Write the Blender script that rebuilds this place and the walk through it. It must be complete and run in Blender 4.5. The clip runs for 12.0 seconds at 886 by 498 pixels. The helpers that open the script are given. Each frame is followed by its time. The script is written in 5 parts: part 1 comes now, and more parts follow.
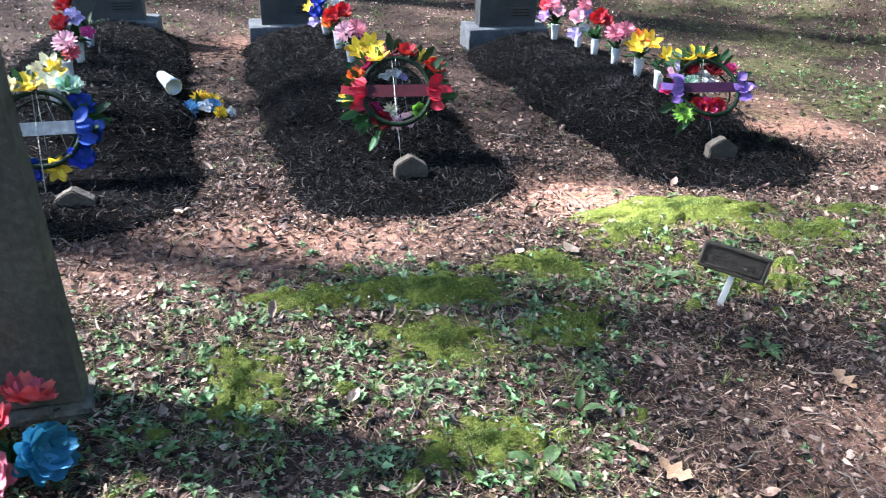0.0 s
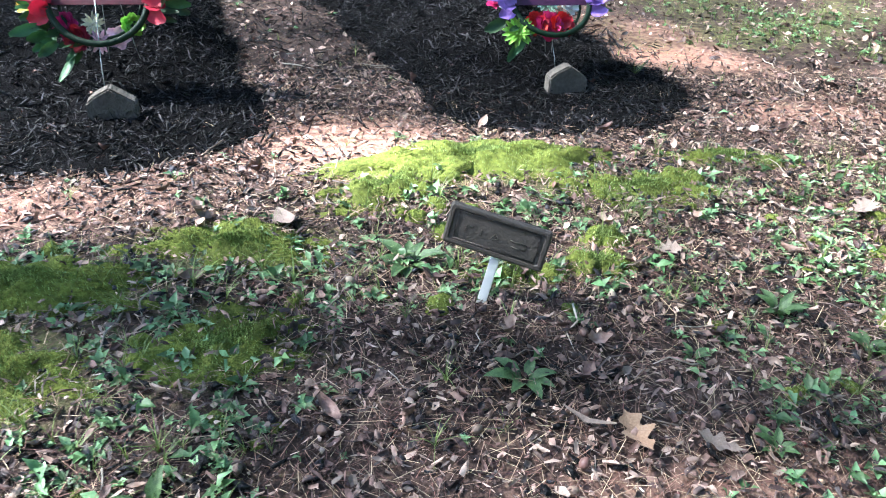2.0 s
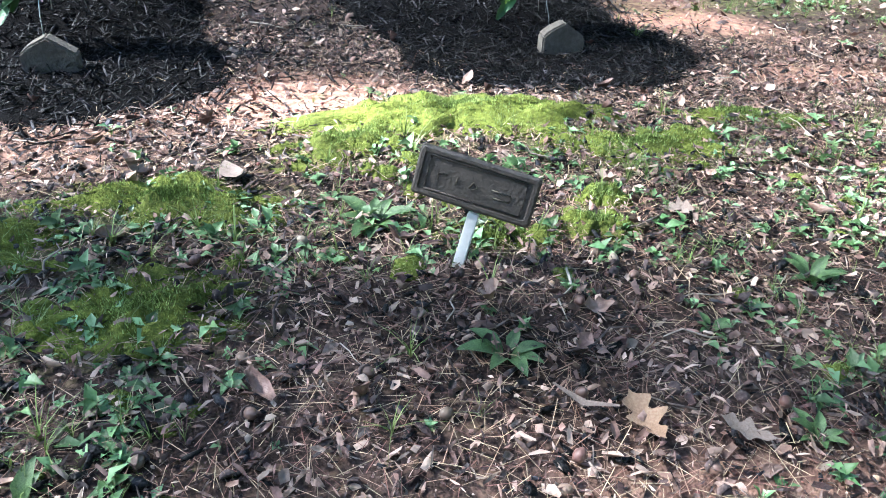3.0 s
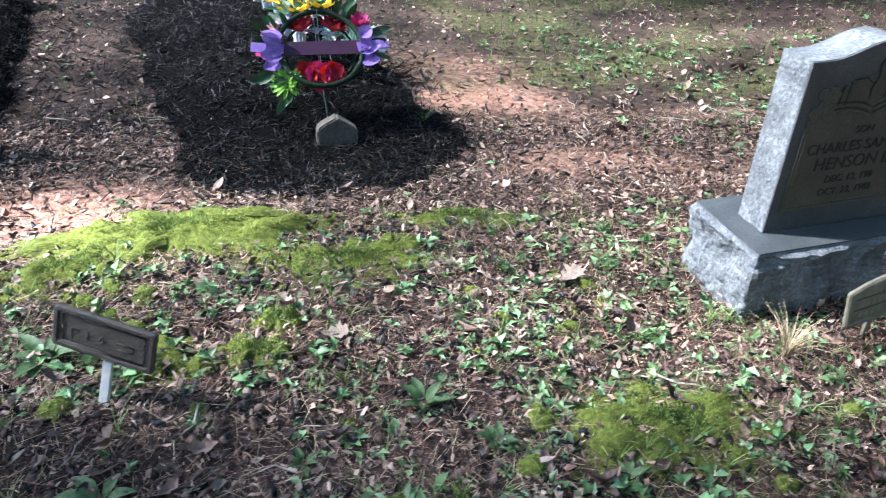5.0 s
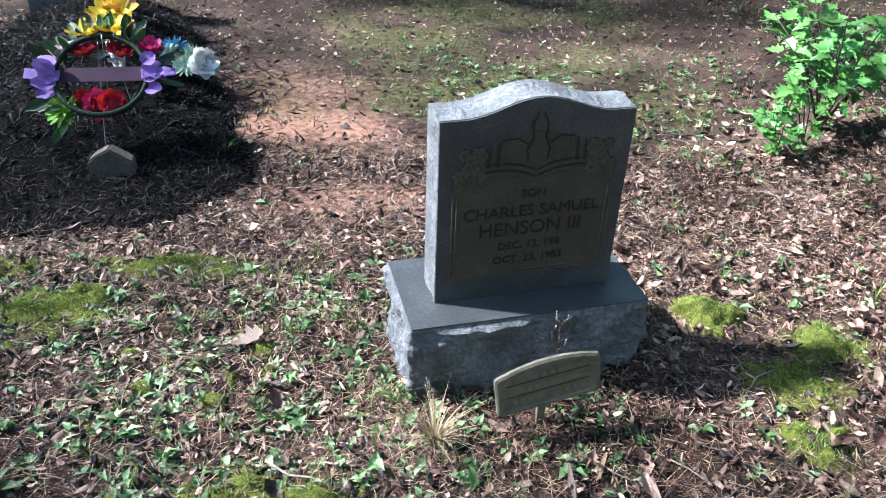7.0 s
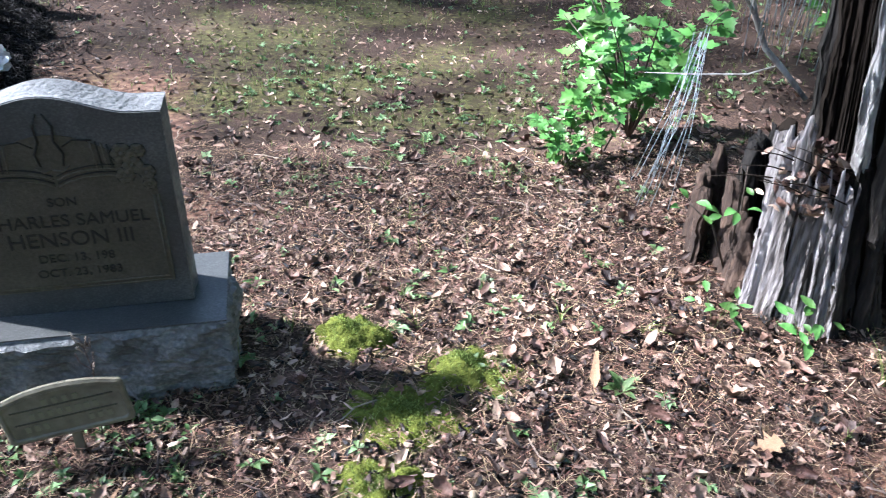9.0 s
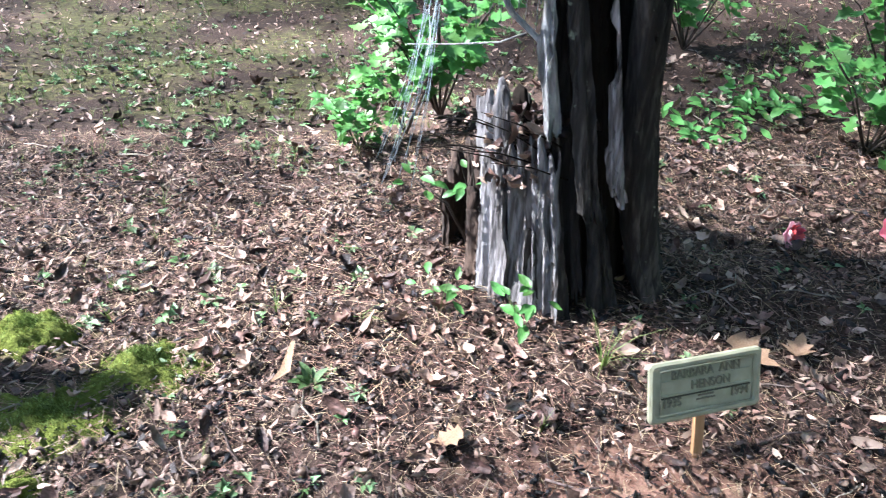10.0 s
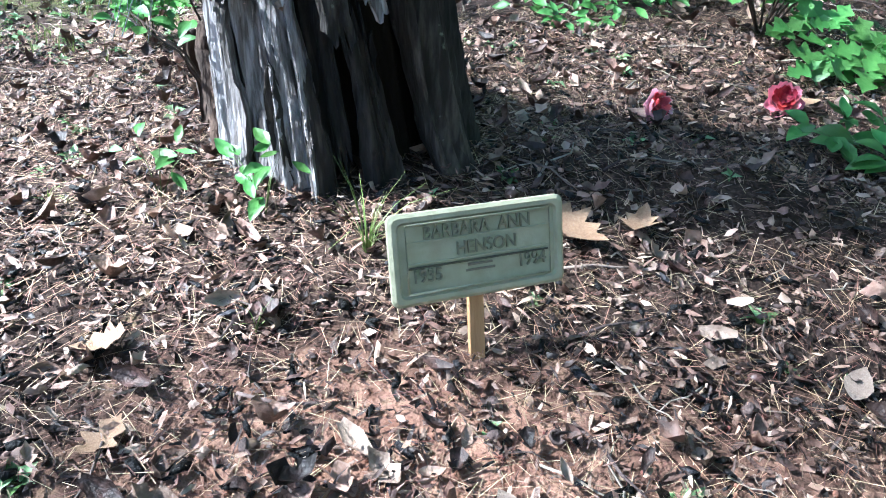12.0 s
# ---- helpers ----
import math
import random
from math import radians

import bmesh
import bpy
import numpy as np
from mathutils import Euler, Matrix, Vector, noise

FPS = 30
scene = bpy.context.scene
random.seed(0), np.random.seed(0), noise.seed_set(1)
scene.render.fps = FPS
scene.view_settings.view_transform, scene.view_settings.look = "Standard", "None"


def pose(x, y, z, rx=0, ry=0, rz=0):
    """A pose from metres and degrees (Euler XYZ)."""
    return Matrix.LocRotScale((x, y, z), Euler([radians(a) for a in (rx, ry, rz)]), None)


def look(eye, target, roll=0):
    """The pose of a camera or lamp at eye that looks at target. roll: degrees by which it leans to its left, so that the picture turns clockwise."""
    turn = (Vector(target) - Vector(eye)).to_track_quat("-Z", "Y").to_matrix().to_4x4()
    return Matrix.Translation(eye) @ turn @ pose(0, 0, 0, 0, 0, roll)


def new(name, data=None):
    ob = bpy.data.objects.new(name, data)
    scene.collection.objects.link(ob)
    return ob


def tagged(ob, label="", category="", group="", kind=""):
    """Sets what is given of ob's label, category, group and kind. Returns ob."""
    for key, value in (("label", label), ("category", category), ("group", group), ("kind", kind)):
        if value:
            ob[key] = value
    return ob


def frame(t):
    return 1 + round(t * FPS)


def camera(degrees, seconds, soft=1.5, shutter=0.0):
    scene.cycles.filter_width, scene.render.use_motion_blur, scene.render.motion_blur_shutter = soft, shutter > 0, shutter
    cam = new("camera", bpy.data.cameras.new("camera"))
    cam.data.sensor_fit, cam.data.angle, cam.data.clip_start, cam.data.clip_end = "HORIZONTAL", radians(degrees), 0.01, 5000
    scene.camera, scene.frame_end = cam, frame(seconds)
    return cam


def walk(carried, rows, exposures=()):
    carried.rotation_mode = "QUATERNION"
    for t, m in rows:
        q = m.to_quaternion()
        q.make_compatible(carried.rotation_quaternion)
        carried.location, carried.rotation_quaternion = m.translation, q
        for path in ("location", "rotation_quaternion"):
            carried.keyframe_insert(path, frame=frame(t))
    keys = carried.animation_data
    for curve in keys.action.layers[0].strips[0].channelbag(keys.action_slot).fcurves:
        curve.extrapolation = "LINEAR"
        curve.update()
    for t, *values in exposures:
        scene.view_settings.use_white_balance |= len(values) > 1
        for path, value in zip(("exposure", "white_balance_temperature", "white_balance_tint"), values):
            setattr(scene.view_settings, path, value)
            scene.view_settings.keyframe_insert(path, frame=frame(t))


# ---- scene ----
cam = camera(60.4, 12.0, soft=1.0, shutter=0.15)
METRES, EYE, TILT, LEAN, TURN = 6.8, 1.73, -31.1, -2.0, 0.0
ROWS = [
    (0.0, 0.0, 0.0, 0.0, -0.0, 0.0, 0.0),
    (0.5, 0.0485, 0.0302, 0.0031, -1.44, -1.7, 0.59),
    (1.0, 0.0837, 0.0718, 0.0067, -2.15, -2.43, 0.69),
    (1.5, 0.1111, 0.1152, 0.0006, -2.53, -2.7, 0.82),
    (2.0, 0.1343, 0.1604, 0.0013, -2.84, -2.73, 0.78),
    (2.5, 0.142, 0.2087, -0.0173, -2.95, -2.67, 0.7),
    (4.5, 0.2063, 0.1727, 0.0105, -3.91, -2.39, 1.3),
    (5.0, 0.2624, 0.1668, 0.0298, -5.12, -2.39, 2.19),
    (5.5, 0.3133, 0.1668, 0.0405, -5.79, -2.45, 2.75),
    (6.0, 0.3568, 0.1679, 0.0449, -6.11, -2.52, 2.95),
    (6.5, 0.391, 0.18, 0.0472, -4.3, -2.46, 1.95),
    (8.5, 0.5414, 0.1959, 0.0573, 0.06, -2.27, -0.67),
    (9.0, 0.5976, 0.209, 0.0557, 0.04, -2.37, -0.41),
    (9.5, 0.6552, 0.2215, 0.0594, -0.36, -2.43, 0.0),
    (10.0, 0.7091, 0.2336, 0.0474, -2.21, -2.53, 1.1),
    (10.5, 0.739, 0.2572, 0.0347, -4.01, -2.77, 1.86),
    (11.0, 0.756, 0.285, 0.0217, -4.81, -2.83, 2.07),
    (11.5, 0.7723, 0.3039, 0.0046, -5.19, -2.89, 2.35),
    (12.0, 0.7817, 0.3102, -0.002, -5.47, -2.94, 2.49),
]
walk(cam, [(t, pose(0, 0, EYE, TILT, LEAN, TURN) @ pose(METRES * x, METRES * y, METRES * z, 90 + pitch, roll, yaw)) for t, x, y, z, yaw, pitch, roll in ROWS],
     exposures=[(0.0, 3.3, 5900, 14), (2.5, 3.6, 5700, 9), (4.5, 3.35, 5700, 11), (6.5, 3.1, 5800, 12), (9.0, 3.2, 5900, 15), (10.5, 3.5, 5700, 11), (12.0, 3.65, 5400, 6)])

# ---- light ----
SUN = Vector((-0.70, 0.14, 0.68)).normalized()
world = bpy.data.worlds.new("sky")
scene.world = world
world.use_nodes = True
sky = world.node_tree.nodes.new("ShaderNodeTexSky")
sky.sky_type, sky.sun_disc = "NISHITA", False
sky.sun_elevation = math.asin(SUN.z)
sky.sun_rotation = math.atan2(SUN.x, SUN.y)
world.node_tree.links.new(sky.outputs[0], world.node_tree.nodes["Background"].inputs[0])
world.node_tree.nodes["Background"].inputs[1].default_value = 0.05
lamp = bpy.data.lights.new("sun", "SUN")
lamp.energy, lamp.angle, lamp.color = 5.0, radians(2.0), (1.0, 0.97, 0.93)
sun = new("sun", lamp)
sun.matrix_world = look(SUN * 40, (0, 0, 0))

# ---- materials ----
RNG = np.random.default_rng(7)


def mat(name, cols, scale=20.0, rough=0.8, bump=0.3, bscale=120.0, metal=0.0, vary="", amount=0.35, hue=0.03, stretch=(1, 1, 1), big=2.5, sheen=0.0, thin=0.0, spec=0.5, pale=None):
    """Noise-mottled surface; vary: 'island' or 'object' for differences from piece to piece."""
    m = bpy.data.materials.new(name)
    m.use_nodes = True
    nt = m.node_tree
    N, L = nt.nodes, nt.links
    b = N["Principled BSDF"]
    b.inputs["Roughness"].default_value, b.inputs["Metallic"].default_value = rough, metal
    b.inputs["Specular IOR Level"].default_value = spec
    tc, mp = N.new("ShaderNodeTexCoord"), N.new("ShaderNodeMapping")
    mp.inputs["Scale"].default_value = stretch
    L.new(tc.outputs["Object"], mp.inputs["Vector"])
    n1, n2, n3 = (N.new("ShaderNodeTexNoise") for _ in range(3))
    for n, s, d in ((n1, scale, 5), (n2, big, 3), (n3, bscale, 4)):
        n.inputs["Scale"].default_value, n.inputs["Detail"].default_value = s, d
        L.new(mp.outputs[0], n.inputs["Vector"])
    ramp = N.new("ShaderNodeValToRGB")
    e = ramp.color_ramp.elements
    e[0].position, e[1].position = 0.3, 0.7
    for i, c in enumerate(cols):
        if 0 < i < len(cols) - 1:
            e.new(0.3 + 0.4 * i / (len(cols) - 1))
    for k, c in zip(e, cols):
        k.color = (*c, 1)
    mixn = N.new("ShaderNodeMath")
    mixn.operation = "MULTIPLY_ADD"
    mixn.inputs[1].default_value = 0.5
    half = N.new("ShaderNodeMath")
    half.operation, half.inputs[1].default_value = "MULTIPLY", 0.5
    L.new(n1.outputs["Fac"], half.inputs[0])
    L.new(n2.outputs["Fac"], mixn.inputs[0])
    L.new(half.outputs[0], mixn.inputs[2])
    fac = mixn.outputs[0]
    hsv = N.new("ShaderNodeHueSaturation")
    if vary:
        src = N.new("ShaderNodeNewGeometry").outputs["Random Per Island"] if vary == "island" else N.new("ShaderNodeObjectInfo").outputs["Random"]
        rm = N.new("ShaderNodeMapRange")
        rm.inputs["To Min"].default_value, rm.inputs["To Max"].default_value = 1 - amount, 1 + amount
        L.new(src, rm.inputs[0])
        L.new(rm.outputs[0], hsv.inputs["Value"])
        wn = N.new("ShaderNodeTexWhiteNoise")
        wn.noise_dimensions = "1D"
        L.new(src, wn.inputs["W"])
        hm = N.new("ShaderNodeMapRange")
        hm.inputs["To Min"].default_value, hm.inputs["To Max"].default_value = 0.5 - hue, 0.5 + hue
        L.new(wn.outputs["Value"], hm.inputs[0])
        L.new(hm.outputs[0], hsv.inputs["Hue"])
        ad = N.new("ShaderNodeMath")
        ad.operation = "MULTIPLY_ADD"
        ad.inputs[1].default_value, ad.inputs[2].default_value = 0.45, -0.22
        L.new(wn.outputs["Value"], ad.inputs[0])
        su = N.new("ShaderNodeMath")
        su.operation = "ADD"
        L.new(fac, su.inputs[0])
        L.new(ad.outputs[0], su.inputs[1])
        fac = su.outputs[0]
    L.new(fac, ramp.inputs[0])
    L.new(ramp.outputs[0], hsv.inputs["Color"])
    col = hsv.outputs[0]
    if pale:
        amt, pc, ps = pale
        n4 = N.new("ShaderNodeTexNoise")
        n4.inputs["Scale"].default_value, n4.inputs["Detail"].default_value = ps, 6
        L.new(tc.outputs["Object"], n4.inputs["Vector"])
        r4 = N.new("ShaderNodeMapRange")
        r4.inputs["From Min"].default_value, r4.inputs["From Max"].default_value = 0.62 - amt, 0.70 - amt
        L.new(n4.outputs["Fac"], r4.inputs[0])
        mx = N.new("ShaderNodeMix")
        mx.data_type = "RGBA"
        mx.inputs["B"].default_value = (*pc, 1)
        L.new(r4.outputs[0], mx.inputs["Factor"])
        L.new(col, mx.inputs["A"])
        col = mx.outputs["Result"]
    L.new(col, b.inputs["Base Color"])
    if bump:
        bp = N.new("ShaderNodeBump")
        bp.inputs["Strength"].default_value, bp.inputs["Distance"].default_value = bump, 0.01
        L.new(n3.outputs["Fac"], bp.inputs["Height"])
        L.new(bp.outputs[0], b.inputs["Normal"])
    if thin:
        tr = N.new("ShaderNodeBsdfTranslucent")
        ms = N.new("ShaderNodeMixShader")
        ms.inputs[0].default_value = thin
        L.new(col, tr.inputs["Color"])
        L.new(b.outputs[0], ms.inputs[1])
        L.new(tr.outputs[0], ms.inputs[2])
        L.new(ms.outputs[0], N["Material Output"].inputs["Surface"])
    return m


def soil_material():
    m = mat("soil", [(0.008, 0.0055, 0.0042), (0.035, 0.022, 0.017), (0.13, 0.085, 0.066)], 110, 0.95, 0.9, 90, spec=0.2)
    N, L = m.node_tree.nodes, m.node_tree.links
    b = N["Principled BSDF"]
    old = b.inputs["Base Color"].links[0].from_socket
    tc = N.new("ShaderNodeTexCoord")
    n = N.new("ShaderNodeTexNoise")
    n.inputs["Scale"].default_value, n.inputs["Detail"].default_value = 26, 6
    L.new(tc.outputs["Object"], n.inputs["Vector"])

    def layer(attr, c0, c1, below, sharp):
        a = N.new("ShaderNodeAttribute")
        a.attribute_name = attr
        s = N.new("ShaderNodeMath")
        s.operation = "ADD"
        L.new(a.outputs["Fac"], s.inputs[0])
        L.new(n.outputs["Fac"], s.inputs[1])
        r = N.new("ShaderNodeMapRange")
        r.inputs["From Min"].default_value, r.inputs["From Max"].default_value = 0.9 - sharp, 0.9 + sharp
        L.new(s.outputs[0], r.inputs[0])
        rr = N.new("ShaderNodeValToRGB")
        rr.color_ramp.elements[0].color, rr.color_ramp.elements[1].color = (*c0, 1), (*c1, 1)
        rr.color_ramp.elements[0].position, rr.color_ramp.elements[1].position = 0.3, 0.7
        L.new(n.outputs["Fac"], rr.inputs[0])
        mx = N.new("ShaderNodeMix")
        mx.data_type = "RGBA"
        L.new(r.outputs[0], mx.inputs["Factor"])
        L.new(below, mx.inputs["A"])
        L.new(rr.outputs[0], mx.inputs["B"])
        return mx.outputs["Result"]

    c = layer("clay", (0.15, 0.07, 0.046), (0.34, 0.2, 0.145), old, 0.3)
    c = layer("mossy", (0.045, 0.05, 0.016), (0.13, 0.135, 0.045), c, 0.3)
    L.new(c, b.inputs["Base Color"])
    return m


SOIL = soil_material()
MULCH = mat("mulch", [(0.001, 0.001, 0.001), (0.002, 0.0019, 0.0021), (0.03, 0.029, 0.033)], 60, 0.55, 0.8, 150, vary="island", amount=0.9, hue=0.02, spec=0.25)
MULCHBED = mat("mulch_bed", [(0.001, 0.001, 0.001), (0.0018, 0.0017, 0.0018), (0.006, 0.0055, 0.006)], 60, 0.9, 0.8, 150, spec=0.05)
LITTER = mat("dead_leaves", [(0.018, 0.010, 0.007), (0.085, 0.048, 0.036), (0.2, 0.12, 0.092), (0.36, 0.25, 0.205)], 40, 0.5, 0.35, 160, vary="island", amount=0.6, hue=0.018, spec=0.4)
NEEDLE = mat("pine_needles", [(0.11, 0.055, 0.033), (0.24, 0.14, 0.09), (0.42, 0.29, 0.2)], 30, 0.7, 0, vary="island", amount=0.4)
TWIG = mat("twigs", [(0.05, 0.035, 0.03), (0.16, 0.12, 0.10), (0.32, 0.27, 0.23)], 60, 0.85, 0.6, 200, vary="island", amount=0.4)
GREEN = mat("weed_leaves", [(0.035, 0.08, 0.026), (0.095, 0.185, 0.06), (0.26, 0.39, 0.18)], 30, 0.45, 0.25, 120, vary="island", amount=0.35, hue=0.03, thin=0.2)
GRASS = mat("grass_blades", [(0.07, 0.12, 0.025), (0.14, 0.21, 0.05), (0.26, 0.29, 0.10)], 25, 0.55, 0, vary="island", amount=0.35, hue=0.03, thin=0.2)
DRYGRASS = mat("dry_grass", [(0.28, 0.2, 0.11), (0.42, 0.33, 0.2), (0.55, 0.46, 0.3)], 25, 0.75, 0, vary="island", amount=0.3)
MOSS = mat("moss", [(0.035, 0.045, 0.01), (0.1, 0.12, 0.022), (0.22, 0.26, 0.05)], 70, 0.95, 0.9, 220, spec=0.15)
MOSSFUZZ = mat("moss_fuzz", [(0.05, 0.085, 0.01), (0.12, 0.175, 0.036), (0.33, 0.4, 0.125)], 14, 0.9, 0, vary="island", amount=0.35, hue=0.02, thin=0.2)
CANOPY = mat("tree_leaves", [(0.035, 0.09, 0.02), (0.06, 0.14, 0.03), (0.1, 0.2, 0.05)], 5, 0.5, 0.1, vary="island", amount=0.3, thin=0.3)
SAPLING = mat("sapling_leaves", [(0.05, 0.15, 0.035), (0.09, 0.25, 0.06), (0.17, 0.36, 0.10)], 25, 0.4, 0.25, 90, vary="island", amount=0.3, hue=0.025, thin=0.3)
BARK = mat("bark", [(0.03, 0.022, 0.018), (0.07, 0.055, 0.045), (0.13, 0.105, 0.09)], 15, 0.95, 1.0, 40, stretch=(1, 1, 0.25))
VINE = mat("green_stem", [(0.05, 0.08, 0.02), (0.1, 0.14, 0.04)], 30, 0.6, 0)
GRANITE = mat("granite", [(0.028, 0.032, 0.034), (0.056, 0.062, 0.065), (0.12, 0.128, 0.132)], 220, 0.42, 0.12, 300, big=6)
ROCKFACE = mat("rock_pitch_granite", [(0.06, 0.066, 0.07), (0.12, 0.13, 0.137), (0.25, 0.265, 0.275)], 90, 0.85, 0.9, 70, big=9)
CARVEDLIGHT = mat("carved_relief", [(0.055, 0.05, 0.034), (0.09, 0.08, 0.056), (0.13, 0.116, 0.084)], 120, 0.8, 0.3, 260)
PANEL = mat("weathered_panel", [(0.038, 0.034, 0.023), (0.066, 0.058, 0.04), (0.1, 0.089, 0.064)], 120, 0.7, 0.35, 260, big=8)
CARVED = mat("carved_letters", [(0.013, 0.012, 0.009), (0.022, 0.02, 0.015)], 120, 0.8, 0.3, 260)
OLDSTONE = mat("old_stone", [(0.05, 0.05, 0.04), (0.085, 0.083, 0.068), (0.14, 0.137, 0.115)], 40, 0.9, 0.5, 110, big=5, pale=(0.02, (0.05, 0.052, 0.035), 9))
CONCRETE = mat("concrete", [(0.06, 0.05, 0.04), (0.1, 0.086, 0.07), (0.16, 0.14, 0.118)], 60, 0.95, 0.7, 130, big=8)
WOODBROWN = mat("brown_rot", [(0.01, 0.006, 0.004), (0.045, 0.028, 0.02), (0.13, 0.085, 0.062)], 50, 0.95, 1.0, 80, stretch=(1, 1, 0.3), big=14)
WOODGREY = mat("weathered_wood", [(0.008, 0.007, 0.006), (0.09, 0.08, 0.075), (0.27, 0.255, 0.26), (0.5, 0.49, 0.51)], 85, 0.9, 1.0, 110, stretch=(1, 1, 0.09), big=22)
# rotten and old wood, darkened further for the trunk's side away from the sun
WOODSHADED = mat("shaded_rotten_wood", [(0.002, 0.0017, 0.0014), (0.008, 0.0066, 0.0055), (0.05, 0.042, 0.034)], 60, 0.92, 1.0, 60, stretch=(1, 1, 0.16), big=12)
WOODMID = mat("shaded_old_wood", [(0.004, 0.0034, 0.0028), (0.02, 0.0165, 0.0135), (0.12, 0.103, 0.088)], 70, 0.92, 1.0, 66, stretch=(1, 1, 0.14), big=12, pale=(-0.05, (0.25, 0.27, 0.21), 26))
LICHEN = mat("lichen_wood", [(0.1, 0.09, 0.085), (0.34, 0.33, 0.32), (0.62, 0.62, 0.61)], 60, 0.95, 1.0, 120, stretch=(1, 1, 0.3), big=20, pale=(0.02, (0.5, 0.53, 0.48), 40))
# near-black rot; on the core it stands for shade in the hollow
ROT = mat("rot_and_hollow_shade", [(0.008, 0.006, 0.005), (0.022, 0.017, 0.013)], 25, 1.0, 1.0, 50, stretch=(1, 1, 0.2), spec=0.1)
STRAND = mat("grey_strands", [(0.22, 0.26, 0.3), (0.4, 0.46, 0.52), (0.6, 0.66, 0.72)], 40, 0.45, 0, vary="island", amount=0.3)
CREAM = mat("cream_plastic", [(0.27, 0.265, 0.17), (0.35, 0.345, 0.235), (0.42, 0.415, 0.3)], 35, 0.5, 0.15, 160, big=10)
CREAMDIRTY = mat("dirty_cream_plastic", [(0.09, 0.08, 0.054), (0.155, 0.14, 0.1), (0.24, 0.222, 0.168)], 40, 0.65, 0.2, 160, big=14)
# letter and strip tones, darkened to paint the relief's shading
LETTER = mat("shaded_letter_strips", [(0.15, 0.145, 0.09), (0.22, 0.21, 0.14)], 80, 0.5, 0.1)
LETTERSHADOW = mat("letter_shadows", [(0.05, 0.046, 0.03), (0.085, 0.08, 0.052)], 80, 0.6, 0.1)
BROWNMETAL = mat("brown_marker", [(0.03, 0.024, 0.018), (0.05, 0.04, 0.03), (0.075, 0.062, 0.048)], 45, 0.6, 0.35, 150, big=12)
STAKE = mat("pale_stake", [(0.45, 0.45, 0.42), (0.6, 0.6, 0.56), (0.7, 0.7, 0.66)], 40, 0.6, 0.2)
STAKEWOOD = mat("wood_stake", [(0.3, 0.15, 0.06), (0.45, 0.25, 0.12), (0.55, 0.33, 0.17)], 60, 0.7, 0.4, 120, stretch=(1, 1, 0.1))
WHITEPLASTIC = mat("white_plastic", [(0.62, 0.68, 0.72), (0.75, 0.8, 0.83)], 10, 0.35, 0.05)
WREATHGREEN = mat("wreath_frame", [(0.003, 0.012, 0.005), (0.008, 0.026, 0.011)], 40, 0.6, 0.3, spec=0.2)
SILKGREEN = mat("silk_leaves", [(0.008, 0.035, 0.01), (0.02, 0.07, 0.018), (0.05, 0.13, 0.035)], 20, 0.55, 0.2, vary="island", amount=0.4, thin=0.15)
WIRE = mat("wire", [(0.3, 0.33, 0.3), (0.45, 0.48, 0.45)], 40, 0.4, 0, metal=0.6)
ACORN = mat("acorn_shell", [(0.1, 0.06, 0.04), (0.2, 0.13, 0.09), (0.34, 0.26, 0.2)], 60, 0.45, 0.2, vary="object", amount=0.4)
SOILCLOD = mat("clay_crumbs", [(0.17, 0.075, 0.046), (0.29, 0.145, 0.095), (0.42, 0.25, 0.18)], 30, 0.95, 0.5, 200, vary="island", amount=0.35)


def silk(name, c):
    return mat("silk_" + name, [tuple(v * 0.55 for v in c), c, tuple(min(1, v * 1.25 + 0.03) for v in c)], 30, 0.6, 0.15, 90, vary="island", amount=0.2, hue=0.012, thin=0.2)


SILK = {"red": silk("red", (0.55, 0.012, 0.02)), "crimson": silk("crimson", (0.3, 0.008, 0.025)), "pink": silk("pink", (0.82, 0.28, 0.36)),
        "palepink": silk("palepink", (0.85, 0.5, 0.58)), "yellow": silk("yellow", (0.85, 0.6, 0.03)), "orange": silk("orange", (0.85, 0.2, 0.02)),
        "white": silk("white", (0.8, 0.8, 0.78)), "cream": silk("cream", (0.8, 0.75, 0.5)), "blue": silk("blue", (0.02, 0.06, 0.5)),
        "skyblue": silk("skyblue", (0.1, 0.32, 0.6)), "teal": silk("teal", (0.03, 0.2, 0.34)), "purple": silk("purple", (0.36, 0.2, 0.62)),
        "lilac": silk("lilac", (0.5, 0.4, 0.75)), "magenta": silk("magenta", (0.6, 0.03, 0.2)), "lime": silk("lime", (0.25, 0.5, 0.06)),
        "coral": silk("coral", (0.75, 0.12, 0.15)), "darkred": silk("darkred", (0.13, 0.008, 0.014)), "plum": silk("plum", (0.06, 0.006, 0.05)),
        "palegreen": silk("palegreen", (0.42, 0.62, 0.5))}

# ---- mesh tools ----


def mesh(name, verts, faces, material, smooth=True):
    me = bpy.data.meshes.new(name)
    me.from_pydata([tuple(v) for v in verts], [], faces)
    me.materials.append(material)
    if smooth:
        me.polygons.foreach_set("use_smooth", [True] * len(me.polygons))
    me.update()
    return me


def thing(name, label, category, m=None, group="", kind=""):
    """An empty at the base of a thing, which parents its parts."""
    ob = tagged(new(name), label, category, group, kind)
    if m is not None:
        ob.matrix_world = m
    return ob


def part(name, me, parent, label="", m=None):
    ob = new(name, me)
    ob.parent = parent
    if m is not None:
        ob.matrix_local = m
    if label:
        tagged(ob, label)
    return ob


def bm_mesh(name, bm, material, smooth=False):
    me = bpy.data.meshes.new(name)
    bm.to_mesh(me)
    bm.free()
    me.materials.append(material)
    if smooth:
        me.polygons.foreach_set("use_smooth", [True] * len(me.polygons))
    return me


